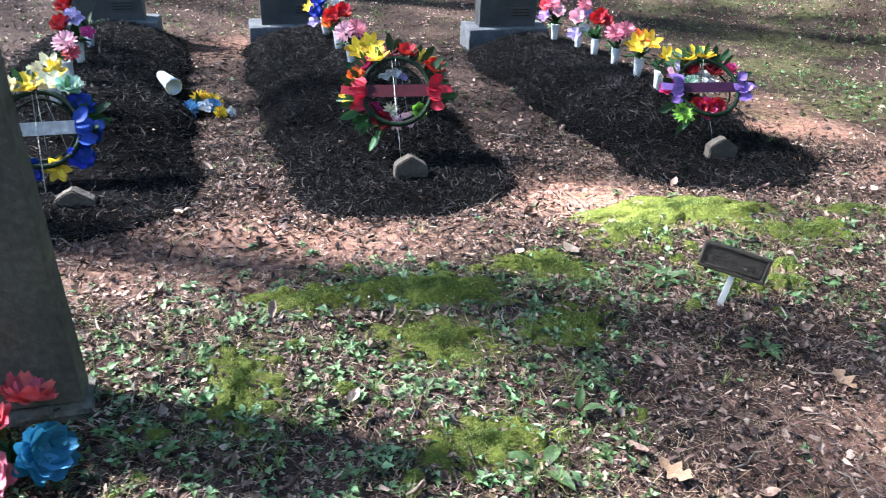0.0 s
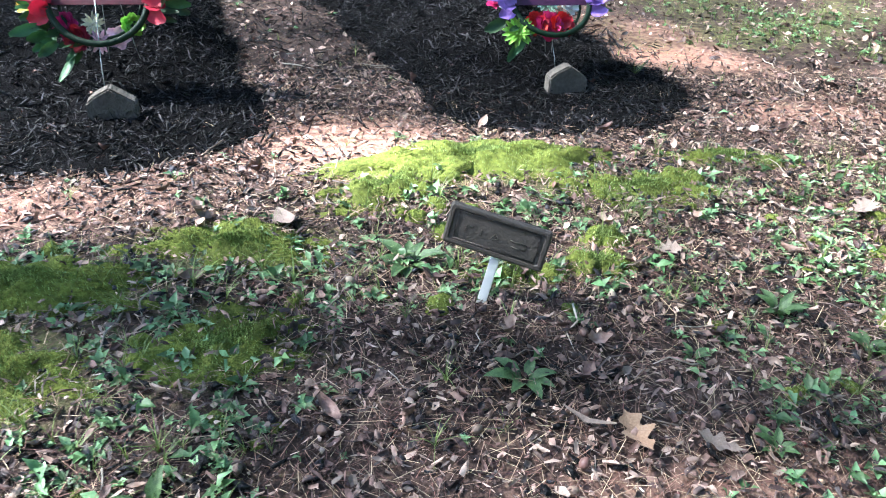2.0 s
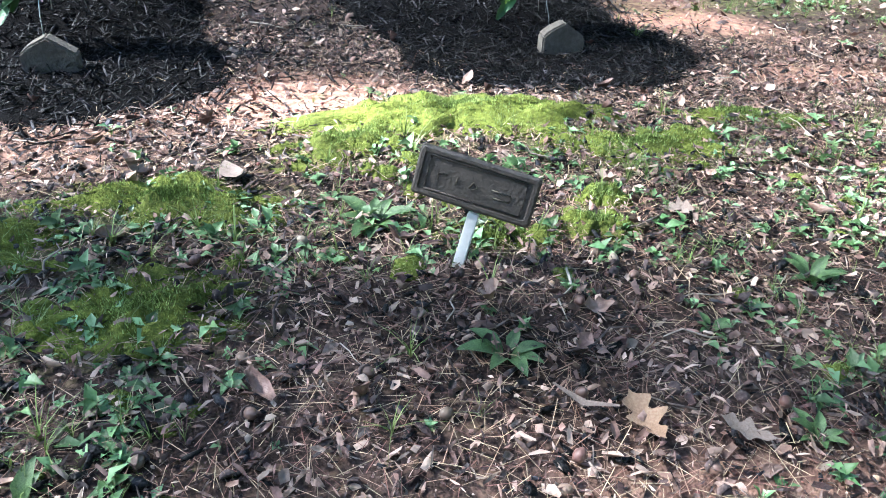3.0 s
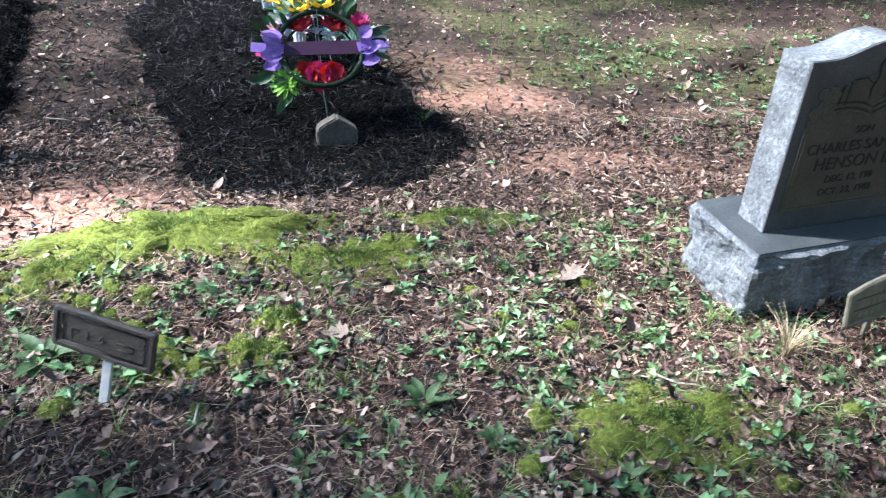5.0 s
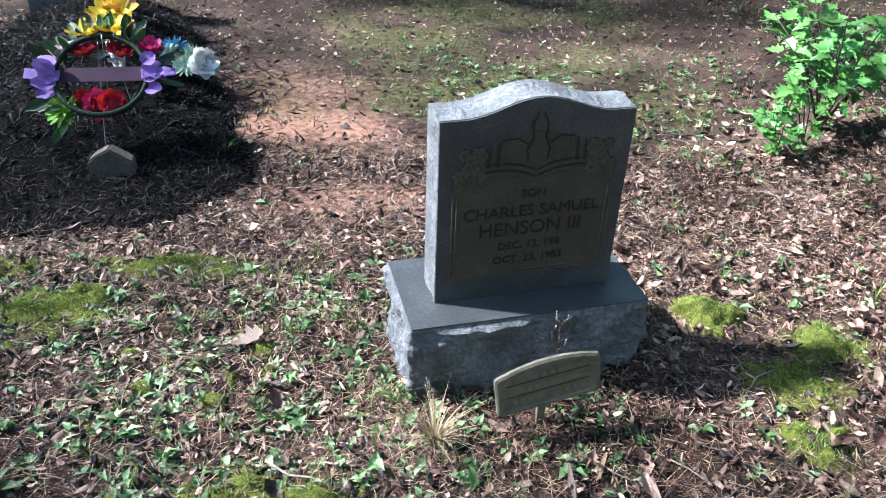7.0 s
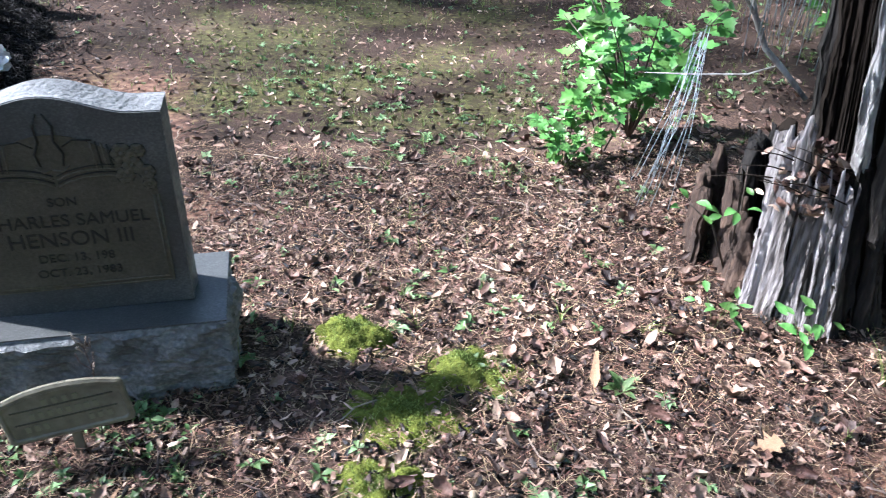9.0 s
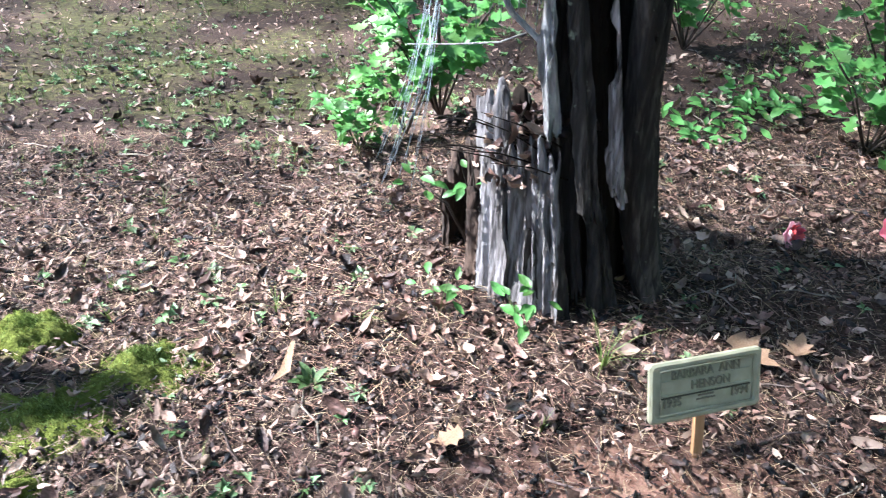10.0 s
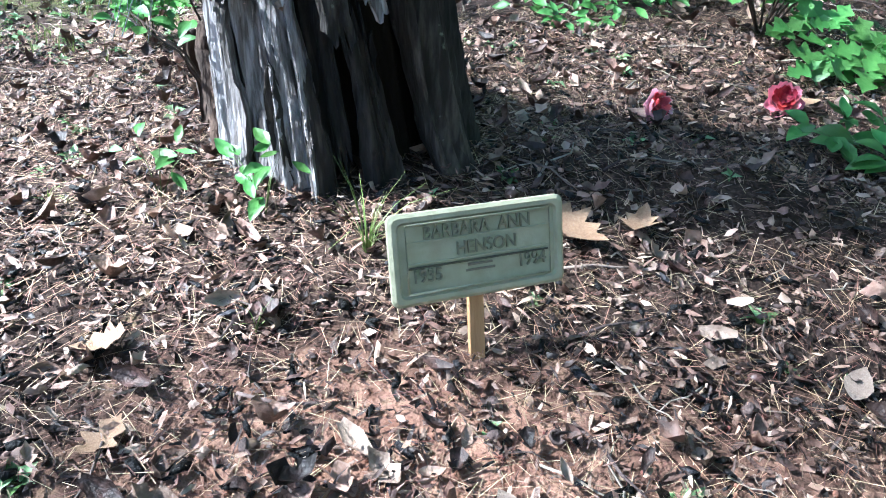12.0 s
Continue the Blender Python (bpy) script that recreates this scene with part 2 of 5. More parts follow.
def slab(name, sx, sy, sz, material, bevel=0.004, rough=0.0, cuts=0, at=(0, 0, 0), keep=None):
    """A bevelled block standing on z = 0, its faces roughened by rough metres."""
    bm = bmesh.new()
    bmesh.ops.create_cube(bm, size=1)
    for v in bm.verts:
        v.co = Vector((v.co.x * sx + at[0], v.co.y * sy + at[1], (v.co.z + 0.5) * sz + at[2]))
    if bevel:
        bmesh.ops.bevel(bm, geom=bm.edges[:], offset=bevel, segments=2, affect="EDGES", profile=0.6)
    if cuts:
        bmesh.ops.subdivide_edges(bm, edges=[e for e in bm.edges if e.calc_length() > 0.05], cuts=cuts, use_grid_fill=True)
        bm.normal_update()
        for v in bm.verts:
            if keep and keep(v.co):
                continue
            v.co += v.normal * rough * (noise.fractal(v.co * 10, 0.7, 2.2, 5) + 0.6 * abs(noise.noise(v.co * 26)))
    return bm_mesh(name, bm, material)


def tube(path, radii, sides=6, caps=True):
    """Vertices and faces of a tapered tube along a path."""
    path = [Vector(p) for p in path]
    vs, fs = [], []
    for i, p in enumerate(path):
        d = (path[min(i + 1, len(path) - 1)] - path[max(i - 1, 0)]).normalized()
        a = d.orthogonal().normalized() if abs(d.z) > 0.95 else d.cross(Vector((0, 0, 1))).normalized()
        b = d.cross(a)
        r = radii[i] if hasattr(radii, "__len__") else radii
        for k in range(sides):
            t = 2 * math.pi * k / sides
            vs.append(p + (a * math.cos(t) + b * math.sin(t)) * r)
    for i in range(len(path) - 1):
        for k in range(sides):
            k2 = (k + 1) % sides
            fs.append((i * sides + k, i * sides + k2, (i + 1) * sides + k2, (i + 1) * sides + k))
    if caps:
        fs.append(tuple(range(sides - 1, -1, -1)))
        fs.append(tuple(range((len(path) - 1) * sides, len(path) * sides)))
    return vs, fs


def join(pieces):
    vs, fs = [], []
    for v, f in pieces:
        o = len(vs)
        vs.extend(v)
        fs.extend([tuple(i + o for i in q) for q in f])
    return vs, fs


def lathe(profile, sides=16):
    vs, fs = [], []
    for r, z in profile:
        for k in range(sides):
            t = 2 * math.pi * k / sides
            vs.append(Vector((r * math.cos(t), r * math.sin(t), z)))
    for i in range(len(profile) - 1):
        for k in range(sides):
            k2 = (k + 1) % sides
            fs.append((i * sides + k, i * sides + k2, (i + 1) * sides + k2, (i + 1) * sides + k))
    return vs, fs


def ring(R, r, n=28, sides=6):
    vs, fs = [], []
    for i in range(n):
        a = 2 * math.pi * i / n
        for k in range(sides):
            t = 2 * math.pi * k / sides
            q = R + r * math.cos(t)
            vs.append(Vector((q * math.cos(a), r * math.sin(t), q * math.sin(a))))
    for i in range(n):
        for k in range(sides):
            j, k2 = (i + 1) % n, (k + 1) % sides
            fs.append((i * sides + k, j * sides + k, j * sides + k2, i * sides + k2))
    return vs, fs


def moved(vf, m):
    return [m @ Vector(v) for v in vf[0]], vf[1]


def scattered(name, templates, pos, rot, size, material, flat=False):
    """One mesh of many small pieces: templates are (verts, faces) lists; rot is (n, 3, 3)."""
    vlist, flist, base = [], [], 0
    pick = RNG.integers(0, len(templates), len(pos))
    idx, starts = [], []
    for k, (tv, tf) in enumerate(templates):
        sel = np.nonzero(pick == k)[0]
        if not len(sel):
            continue
        tv = np.array([tuple(v) for v in tv], float)
        w = np.einsum("nij,vj->nvi", rot[sel], tv) * np.asarray(size)[sel].reshape(len(sel), 1, -1) + pos[sel][:, None, :]
        vlist.append(w.reshape(-1, 3))
        off = base + np.arange(len(sel)) * len(tv)
        for f in tf:
            flist.append((off[:, None] + np.array(f)[None, :]))
        base += len(sel) * len(tv)
    me = bpy.data.meshes.new(name)
    V = np.concatenate(vlist)
    counts = np.concatenate([np.full(len(a), a.shape[1]) for a in flist])
    loops = np.concatenate([a.reshape(-1) for a in flist])
    me.vertices.add(len(V))
    me.vertices.foreach_set("co", V.astype(np.float32).reshape(-1))
    me.loops.add(len(loops))
    me.loops.foreach_set("vertex_index", loops.astype(np.int32))
    me.polygons.add(len(counts))
    me.polygons.foreach_set("loop_start", np.concatenate([[0], np.cumsum(counts)[:-1]]).astype(np.int32))
    if not flat:
        me.polygons.foreach_set("use_smooth", np.ones(len(counts), bool))
    me.update(calc_edges=True)
    me.validate()
    me.materials.append(material)
    return me


def turns(n, tilt=0.3, up=None):
    """Random rotations: any heading, leaning by up to about tilt radians."""
    a, b, c = RNG.uniform(0, 2 * np.pi, n), RNG.normal(0, tilt, n), RNG.normal(0, tilt, n)
    z, o = np.zeros(n), np.ones(n)
    Rz = np.array([[np.cos(a), -np.sin(a), z], [np.sin(a), np.cos(a), z], [z, z, o]]).transpose(2, 0, 1)
    Rx = np.array([[o, z, z], [z, np.cos(b), -np.sin(b)], [z, np.sin(b), np.cos(b)]]).transpose(2, 0, 1)
    Ry = np.array([[np.cos(c), z, np.sin(c)], [z, o, z], [-np.sin(c), z, np.cos(c)]]).transpose(2, 0, 1)
    return Rx @ Ry @ Rz


# ---- the lie of the land ----


def smooth(a, b, x):
    t = np.clip((x - a) / (b - a), 0, 1)
    return t * t * (3 - 2 * t)


def wave(x, y, s, k=0.0):
    """Cheap smooth noise, about -1 to 1."""
    return (np.sin(x * s + 1.3 * np.sin(y * s * 0.7 + k) + k) * np.cos(y * s * 1.1 + 1.7 * np.sin(x * s * 0.6 - k)) + 0.5 * np.sin(2.3 * s * x - 1.1 * s * y + 2 * k) * np.cos(1.9 * s * y + 0.7 * s * x)) / 1.5


def blob(x, y, cx, cy, rx, ry, turn=0.0):
    c, s = math.cos(radians(turn)), math.sin(radians(turn))
    u, v = (x - cx) * c + (y - cy) * s, -(x - cx) * s + (y - cy) * c
    return np.exp(-((u / rx) ** 2 + (v / ry) ** 2))


# moss cushions: x, y, half width, half depth, turn, height
MOSSES = [(1.22, 3.24, 0.40, 0.16, 8, 0.055), (0.92, 3.06, 0.20, 0.10, 20, 0.03), (0.5, 2.72, 0.26, 0.12, 0, 0.03), (0.0, 2.5, 0.34, 0.12, 5, 0.035), (-0.45, 2.42, 0.2, 0.1, 10, 0.03), (0.05, 2.2, 0.22, 0.13, 0, 0.02), (-0.62, 1.95, 0.12, 0.22, 10, 0.02),
          (0.2, 1.72, 0.2, 0.11, 0, 0.02), (1.56, 2.81, 0.07, 0.05, 0, 0.035), (1.52, 2.68, 0.09, 0.06, 0, 0.025), (0.54, 2.3, 0.18, 0.11, 10, 0.02), (1.27, 2.62, 0.12, 0.06, 0, 0.015), (2.15, 3.4, 0.25, 0.07, 5, 0.015)]
MOSSES += [(1.75, 3.12, 0.3, 0.1, 8, 0.02), (2.56, 2.37, 0.26, 0.15, 0, 0.025), (3.86, 3.14, 0.10, 0.075, 0, 0.055), (4.2, 3.02, 0.13, 0.09, 0, 0.03), (4.03, 2.83, 0.13, 0.1, 0, 0.025), (3.98, 2.6, 0.1, 0.08, 0, 0.02)]
# mulch mounds: foot x, y, head x, y, half width, height
MOUNDS = [(-0.17, 3.68, -1.0, 6.35, 0.62, 0.23), (1.66, 4.1, 0.85, 6.5, 0.60, 0.20), (-1.72, 3.25, -2.7, 6.3, 0.60, 0.22)]


def land(x, y):
    x, y = np.asarray(x, float), np.asarray(y, float)
    z = -0.07 * np.log1p(np.exp(np.clip((y - 3.05) * 6, -30, 24))) / 6 * smooth(6.2, 4.2, x) * smooth(-40, -8, x) - 0.04 * smooth(4.6, 5.6, x) * smooth(3.2, 2.6, y) - 0.02 * smooth(2.0, 1.0, y)
    z = z + 0.010 * wave(x, y, 2.3, 0.4) + 0.006 * wave(x, y, 7.1, 2.2)
    near = smooth(-5, -3, x) * smooth(11, 9, x) * smooth(-2, 0.5, y) * smooth(10, 8.5, y)
    z = z + near * (0.003 * wave(x, y, 23.0, 1.1) + 0.002 * wave(x, y, 61.0, 0.3))
    z = z + 0.05 * blob(x, y, 1.2, 3.2, 0.55, 0.3, 8) + 0.03 * blob(x, y, 0.1, 2.5, 0.7, 0.25)
    z = z + 0.06 * blob(x, y, 6.15, 3.2, 0.32, 0.16, -25) + 0.05 * blob(x, y, 5.35, 3.45, 0.45, 0.4) - 0.02 * blob(x, y, 0.55, 3.4, 0.3, 0.2)
    return z


def mound_height(x, y):
    z = np.zeros_like(np.asarray(x, float))
    for fx, fy, hx, hy, w, h in MOUNDS:
        dx, dy = hx - fx, hy - fy
        n = math.hypot(dx, dy)
        u = ((x - fx) * dx + (y - fy) * dy) / n
        v = ((x - fx) * dy - (y - fy) * dx) / n
        o = np.maximum(np.maximum(-u, u - n), 0)
        d = np.sqrt((v / w) ** 2 + (o / 0.52) ** 2) + 0.10 * wave(x, y, 5.0, w * 30)
        z = np.maximum(z, h * np.clip(1 - d * d, 0, 1) ** 0.85 * (0.03 + 0.97 * smooth(0.0, 1.1, u)))
    return z


def mulched(x, y):
    """True where mulch lies."""
    out = np.zeros(np.shape(x), bool)
    for fx, fy, hx, hy, w, h in MOUNDS:
        dx, dy = hx - fx, hy - fy
        n = math.hypot(dx, dy)
        u = ((x - fx) * dx + (y - fy) * dy) / n
        v = ((x - fx) * dy - (y - fy) * dx) / n
        o = np.maximum(np.maximum(-u, u - n), 0)
        out |= np.sqrt((v / w) ** 2 + (o / 0.52) ** 2) + 0.10 * wave(x, y, 5.0, w * 30) < 1.0
    return out


def clay_mask(x, y):
    c = 0.75 * blob(x, y, -0.75, 2.85, 0.9, 0.33, 14) + 0.8 * blob(x, y, 0.75, 3.5, 0.45, 0.25, 5) + 0.7 * blob(x, y, 1.6, 1.7, 0.45, 0.32) + 0.95 * blob(x, y, 2.45, 4.75, 0.4, 0.22)
    c = c + 0.85 * blob(x, y, 2.75, 3.95, 0.5, 0.15) + 0.95 * blob(x, y, 5.35, 2.55, 0.3, 0.2) + 0.4 * blob(x, y, 5.8, 2.2, 0.6, 0.4) + 0.6 * blob(x, y, -1.6, 6.6, 0.5, 0.5) + 0.45 * blob(x, y, 2.4, 5.3, 0.5, 0.4)
    return np.clip(c + 0.1 * wave(x, y, 4.1, 0.9), 0, 1)


def moss_mask(x, y):
    c = np.zeros_like(np.asarray(x, float))
    for mx, my, rx, ry, t, h in MOSSES:
        c = np.maximum(c, blob(x, y, mx, my, rx, ry, t))
    far = 0.42 * smooth(4.4, 5.2, y) * smooth(1.8, 2.6, x) * smooth(5.2, 4.2, x) * np.clip(0.5 + wave(x, y, 2.9, 4.0), 0, 1)
    return np.clip(np.maximum(c, far), 0, 1)


def green_mask(x, y):
    edge = 2.45 + 0.28 * np.clip(x + 1.2, 0, 4) + 0.15 * wave(x, y, 3.0, 1.5)
    g = smooth(edge + 0.12, edge - 0.25, y) * smooth(3.5, 2.8, x) * (1 - 0.94 * smooth(0.55, 0.9, x) * smooth(2.6, 2.3, y) * smooth(1.95, 1.65, x)) * (1 - 0.1 * smooth(1.6, 2.2, x))
    g = g * (0.75 + 0.25 * smooth(-0.4, 0.4, wave(x, y, 6.0, 0.2)))
    g = np.maximum(g, 0.8 * smooth(4.3, 5.4, y) * smooth(2.0, 3.0, x) * np.clip(0.45 + wave(x, y, 3.3, 2.6), 0, 1))
    g = np.maximum(g, (0.6 + 0.4 * smooth(3.5, 3.0, y)) * smooth(2.9, 3.6, x) * smooth(5.1, 4.6, x) * np.clip(0.4 + wave(x, y, 4.4, 5.2), 0, 1))
    g = np.maximum(g, 0.5 * smooth(6.6, 7.4, y) * np.clip(0.5 + wave(x, y, 2.1, 3.1), 0, 1))
    return np.clip(np.maximum(g, 0.06), 0, 1)


def spread(n, x0, x1, y0, y1, density, lift=0.0, mounds=False, bias=1.0):
    """Random places on the ground, kept by density(x, y)."""
    x = RNG.uniform(x0, x1, n)
    y = y0 + (y1 - y0) * RNG.uniform(0, 1, n) ** bias
    keep = RNG.uniform(0, 1, n) < density(x, y)
    x, y = x[keep], y[keep]
    z = land(x, y) + lift
    if mounds:
        z = z + mound_height(x, y)
    return np.stack([x, y, z], 1)


# ground: one sheet, fine where the path runs, coarse to the horizon
def axis(lo, hi, step, far):
    inner = list(np.arange(lo, hi, step))
    out, d, p = [], step, hi
    while p < far:
        out.append(p)
        d *= 1.5
        p += d
    left, d, p = [], step, lo
    while p > -far:
        d *= 1.5
        p -= d
        left.append(p)
    return np.array(left[::-1] + inner + out)


GX, GY = axis(-3.6, 9.0, 0.045, 600), axis(0.4, 8.6, 0.045, 600)
XX, YY = np.meshgrid(GX, GY)
ZZ = land(XX, YY)
gme = bpy.data.meshes.new("ground")
nx, ny = len(GX), len(GY)
ii = (np.arange(ny - 1)[:, None] * nx + np.arange(nx - 1)[None, :]).reshape(-1)
quads = np.stack([ii, ii + 1, ii + nx + 1, ii + nx], 1)
gme.vertices.add(nx * ny)
gme.vertices.foreach_set("co", np.stack([XX, YY, ZZ], 2).astype(np.float32).reshape(-1))
gme.loops.add(quads.size)
gme.loops.foreach_set("vertex_index", quads.reshape(-1).astype(np.int32))
gme.polygons.add(len(quads))
gme.polygons.foreach_set("loop_start", (np.arange(len(quads)) * 4).astype(np.int32))
gme.polygons.foreach_set("use_smooth", np.ones(len(quads), bool))
gme.update(calc_edges=True)
for attr, fn in (("clay", clay_mask), ("mossy", moss_mask)):
    at = gme.attributes.new(attr, "FLOAT", "POINT")
    at.data.foreach_set("value", fn(XX, YY).astype(np.float32).reshape(-1))
gme.materials.append(SOIL)
tagged(new("ground", gme), "brown humus and red clay ground under trees", "ground", kind="structure")

# ---- stones ----
GRAVE_TURN = 13.2


def zg(x, y, mounds=False):
    return float(land(x, y)) + (float(mound_height(x, y)) if mounds else 0.0)


def text_mesh(body, size, depth, material, align="CENTER", squeeze=1.0):
    cu = bpy.data.curves.new("lettering", "FONT")
    cu.body, cu.size, cu.extrude, cu.align_x, cu.align_y = body, size, depth, align, "CENTER"
    tmp = new("lettering", cu)
    bpy.context.view_layer.update()
    me = bpy.data.meshes.new_from_object(tmp.evaluated_get(bpy.context.evaluated_depsgraph_get()))
    bpy.data.objects.remove(tmp)
    for v in me.vertices:
        v.co.x *= squeeze
    me.materials.clear()
    me.materials.append(material)
    return me


def die_mesh(name, w, h, t, material, crest=0.045, x0=0.0, rough=0.008, inset=0.0):
    """An upright slab with a serpentine top; the front is flat, the edges pitched."""
    n, rows = 40, 14
    vs, fs = [], []

    def top(u):
        return h + crest * 0.5 * (1 + math.cos(math.pi * min(1, abs(u) / 0.78))) - inset

    outline = [(-1, k / rows) for k in range(rows)] + [(-1 + 2 * k / n, 1) for k in range(n)] + [(1, 1 - k / rows) for k in range(rows + 1)]
    m = len(outline)
    for depth, edge in ((-t / 2, 0), (-t / 6, 1), (t / 6, 1), (t / 2, 0)):
        for u, v in outline:
            z = top(u) * v + inset * (1 - v)
            p = Vector((x0 + u * (w / 2 - inset), depth, z))
            if edge and rough:
                k = rough * (noise.noise(p * 22) + 0.6 * noise.noise(p * 55))
                p.x += k * (1 if abs(u) == 1 else 0) * (1 if u > 0 else -1)
                p.z += k if v == 1 else 0
            vs.append(p)
    for L in range(3):
        for k in range(m - 1):
            a = L * m + k
            fs.append((a, a + 1, a + m + 1, a + m))
        fs.append((L * m + m - 1, L * m, L * m + m, L * m + 2 * m - 1))
    fs.append(tuple(range(m - 1, -1, -1)))
    fs.append(tuple(range(3 * m, 4 * m)))
    return mesh(name, vs, fs, material, smooth=False)


def rosette(r, petals=6):
    pieces = []
    for k in range(petals):
        a = 2 * math.pi * k / petals
        v, f = lathe([(0.0, 0.004), (0.28 * r, 0.006), (0.42 * r, 0.001)], 8)
        pieces.append(moved((v, f), Matrix.Translation((math.cos(a) * r * 0.6, math.sin(a) * r * 0.6, 0))))
    pieces.append(lathe([(0.0, 0.008), (0.2 * r, 0.006), (0.3 * r, 0.0)], 8))
    return join(pieces)


def smooth_step(u):
    return float(smooth(0.75, 1.0, u))


def carved_headstone():
    x, y = 3.212, 2.999
    hs = thing("headstone", "grey granite headstone with a serpentine top, carved panel and rock-faced base", "headstone", pose(x, y, -0.025, 0, 0, 12.3))
    part("base", slab("base", 0.675, 0.322, 0.252, ROCKFACE, 0.006, 0.02, 26, keep=lambda c: c.z > 0.246), hs, "rough rock-faced granite base")
    part("base_top", slab("base_top", 0.668, 0.317, 0.004, GRANITE, 0.001, at=(0, 0, 0.2525)), hs)
    die = part("tablet", die_mesh("tablet", 0.502, 0.522, 0.112, ROCKFACE, x0=0.0), hs, "upright tablet with pale pitched edges", pose(0.001, 0.0, 0.256, -0.9, -0.6, 0))
    part("front_face", die_mesh("front_face", 0.5, 0.52, 0.006, GRANITE, x0=0.0, rough=0), die, "smooth dark grey front", pose(0, -0.058, 0))
    face = pose(0.0, -0.062, 0, 90, 0, 0)
    # panel with a rising shoulder line
    w, z0, z1 = 0.214, 0.072, 0.405
    pv, n = [], 16
    for k in range(n + 1):
        u = -1 + 2 * k / n
        pv.append((u * w, z1 + 0.075 * math.cos(0.5 * math.pi * min(1, abs(u) / 0.8)) - 0.05 * smooth_step(abs(u)), 0))
    vs = [(-w, z0, 0)] + pv + [(w, z0, 0)]
    m = len(vs)
    vs = [(a, b, -0.002) for a, b, c in vs] + [(a, b, 0.0016) for a, b, c in vs]
    fs = [tuple(range(m, 2 * m))[::-1]] + [(k, (k + 1) % m, m + (k + 1) % m, m + k) for k in range(m)]
    part("panel", mesh("panel", vs, fs, PANEL, False), die, "brown weathered inscription panel", face)
    for inset in (0.0, 0.011):
        q = [(-w + inset, z1 - 0.09, 0.002), (-w + inset, z0 + inset, 0.002), (w - inset, z0 + inset, 0.002), (w - inset, z1 - 0.09, 0.002)]
        part("border_line", mesh("border_line", *tube(q, 0.0026, 6), CARVEDLIGHT), die, "", face)
    # open book relief: page lines dip to a spine, page edges stand at both ends, a flame rises behind
    for s in (-1, 1):
        for k in range(4):
            d = 0.009 * k
            q = [(s * (0.004 + 0.128 * j / 6), 0.352 + d + 0.022 * math.sin(math.pi * 0.62 * (j / 6) ** 0.8), 0.002) for j in range(7)]
            part("page_line", mesh("page_line", *tube(q, 0.0021, 5), CARVED if k % 2 else CARVEDLIGHT), die, "", face)
            q = [(s * (0.094 + 0.011 * k), 0.388 + 0.002 * k, 0.002), (s * (0.09 + 0.011 * k), 0.462 - 0.004 * k, 0.002)]
            part("page_edge", mesh("page_edge", *tube(q, 0.0021, 5), CARVED if k % 2 else CARVEDLIGHT), die, "", face)
        q = [(s * 0.094, 0.462, 0.002), (s * 0.055, 0.466, 0.002), (s * 0.03, 0.45, 0.002)]
        part("page_top", mesh("page_top", *tube(q, 0.0022, 5), CARVED), die, "", face)
        for dx, dz, r in ((0.152, 0.425, 0.026), (0.17, 0.395, 0.024), (0.15, 0.37, 0.022), (0.198, 0.375, 0.02), (0.2, 0.345, 0.016), (0.186, 0.43, 0.018)):
            part("carved_flower", mesh("carved_flower", *rosette(r), CARVEDLIGHT), die, "", face @ Matrix.Translation((s * dx, dz, 0.0)))
            part("flower_outline", mesh("flower_outline", *[[Vector((v.x, v.z, v.y)) for v in ring(r * 0.95, 0.0016, 14, 4)[0]], ring(r * 0.95, 0.0016, 14, 4)[1]], CARVED), die, "", face @ Matrix.Translation((s * dx, dz, 0.001)))
        q = [(s * 0.024, 0.405, 0.002), (s * 0.03, 0.435, 0.003), (s * 0.016, 0.465, 0.003), (s * 0.02, 0.5, 0.002), (s * 0.006, 0.53, 0.002)]
        part("relief_curve", mesh("relief_curve", *tube(q, (0.002, 0.003, 0.003, 0.0026, 0.0015), 6), CARVED), die, "", face)
        q = [(0, 0.395, 0.002), (s * 0.02, 0.39, 0.003), (s * 0.036, 0.402, 0.002)]
        part("relief_curve", mesh("relief_curve", *tube(q, 0.0026, 6), CARVEDLIGHT), die, "", face)
    for body, size, z in (("SON", 0.032, 0.312), ("CHARLES SAMUEL", 0.046, 0.262), ("HENSON III", 0.056, 0.211), ("DEC. 13, 198", 0.032, 0.16), ("OCT. 23, 1983", 0.032, 0.118)):
        part("lettering", text_mesh(body, size, 0.0012, CARVED), die, "", face @ Matrix.Translation((0, z, 0.0028)))
    return hs


carved_headstone()


def plain_headstone(x, y, w, h, base_w, label):
    z = zg(x, y) - 0.05
    hs = thing("headstone", label, "headstone", pose(x, y, z, 0, 0, GRAVE_TURN), group="headstones behind the mulch mounds")
    part("base", slab("base", base_w, 0.32, 0.25, ROCKFACE, 0.01, 0.008, 5), hs, "pale rock-faced base")
    die = part("tablet", die_mesh("tablet", w, h, 0.16, GRANITE, 0.05), hs, "dark grey tablet", pose(0, 0, 0.252))
    plate = part("plaque", slab("plaque", w * 0.4, 0.006, 0.1, GRANITE, 0.002), die, "", pose(w * 0.22, -0.084, 0.07))
    for k in range(3):
        part("writing_bar", slab("writing_bar", w * 0.3, 0.003, 0.008, CARVED, 0), plate, "", pose(0, -0.0045, 0.025 + 0.025 * k))
    return hs


plain_headstone(-1.27, 6.78, 0.52, 0.55, 0.74, "dark granite headstone on a pale base behind a mulch mound")
plain_headstone(0.62, 6.95, 0.52, 0.55, 0.74, "grey granite headstone on a pale base with a small plaque")
plain_headstone(-2.78, 6.6, 0.56, 0.55, 0.78, "dark granite headstone half hidden by red flowers")


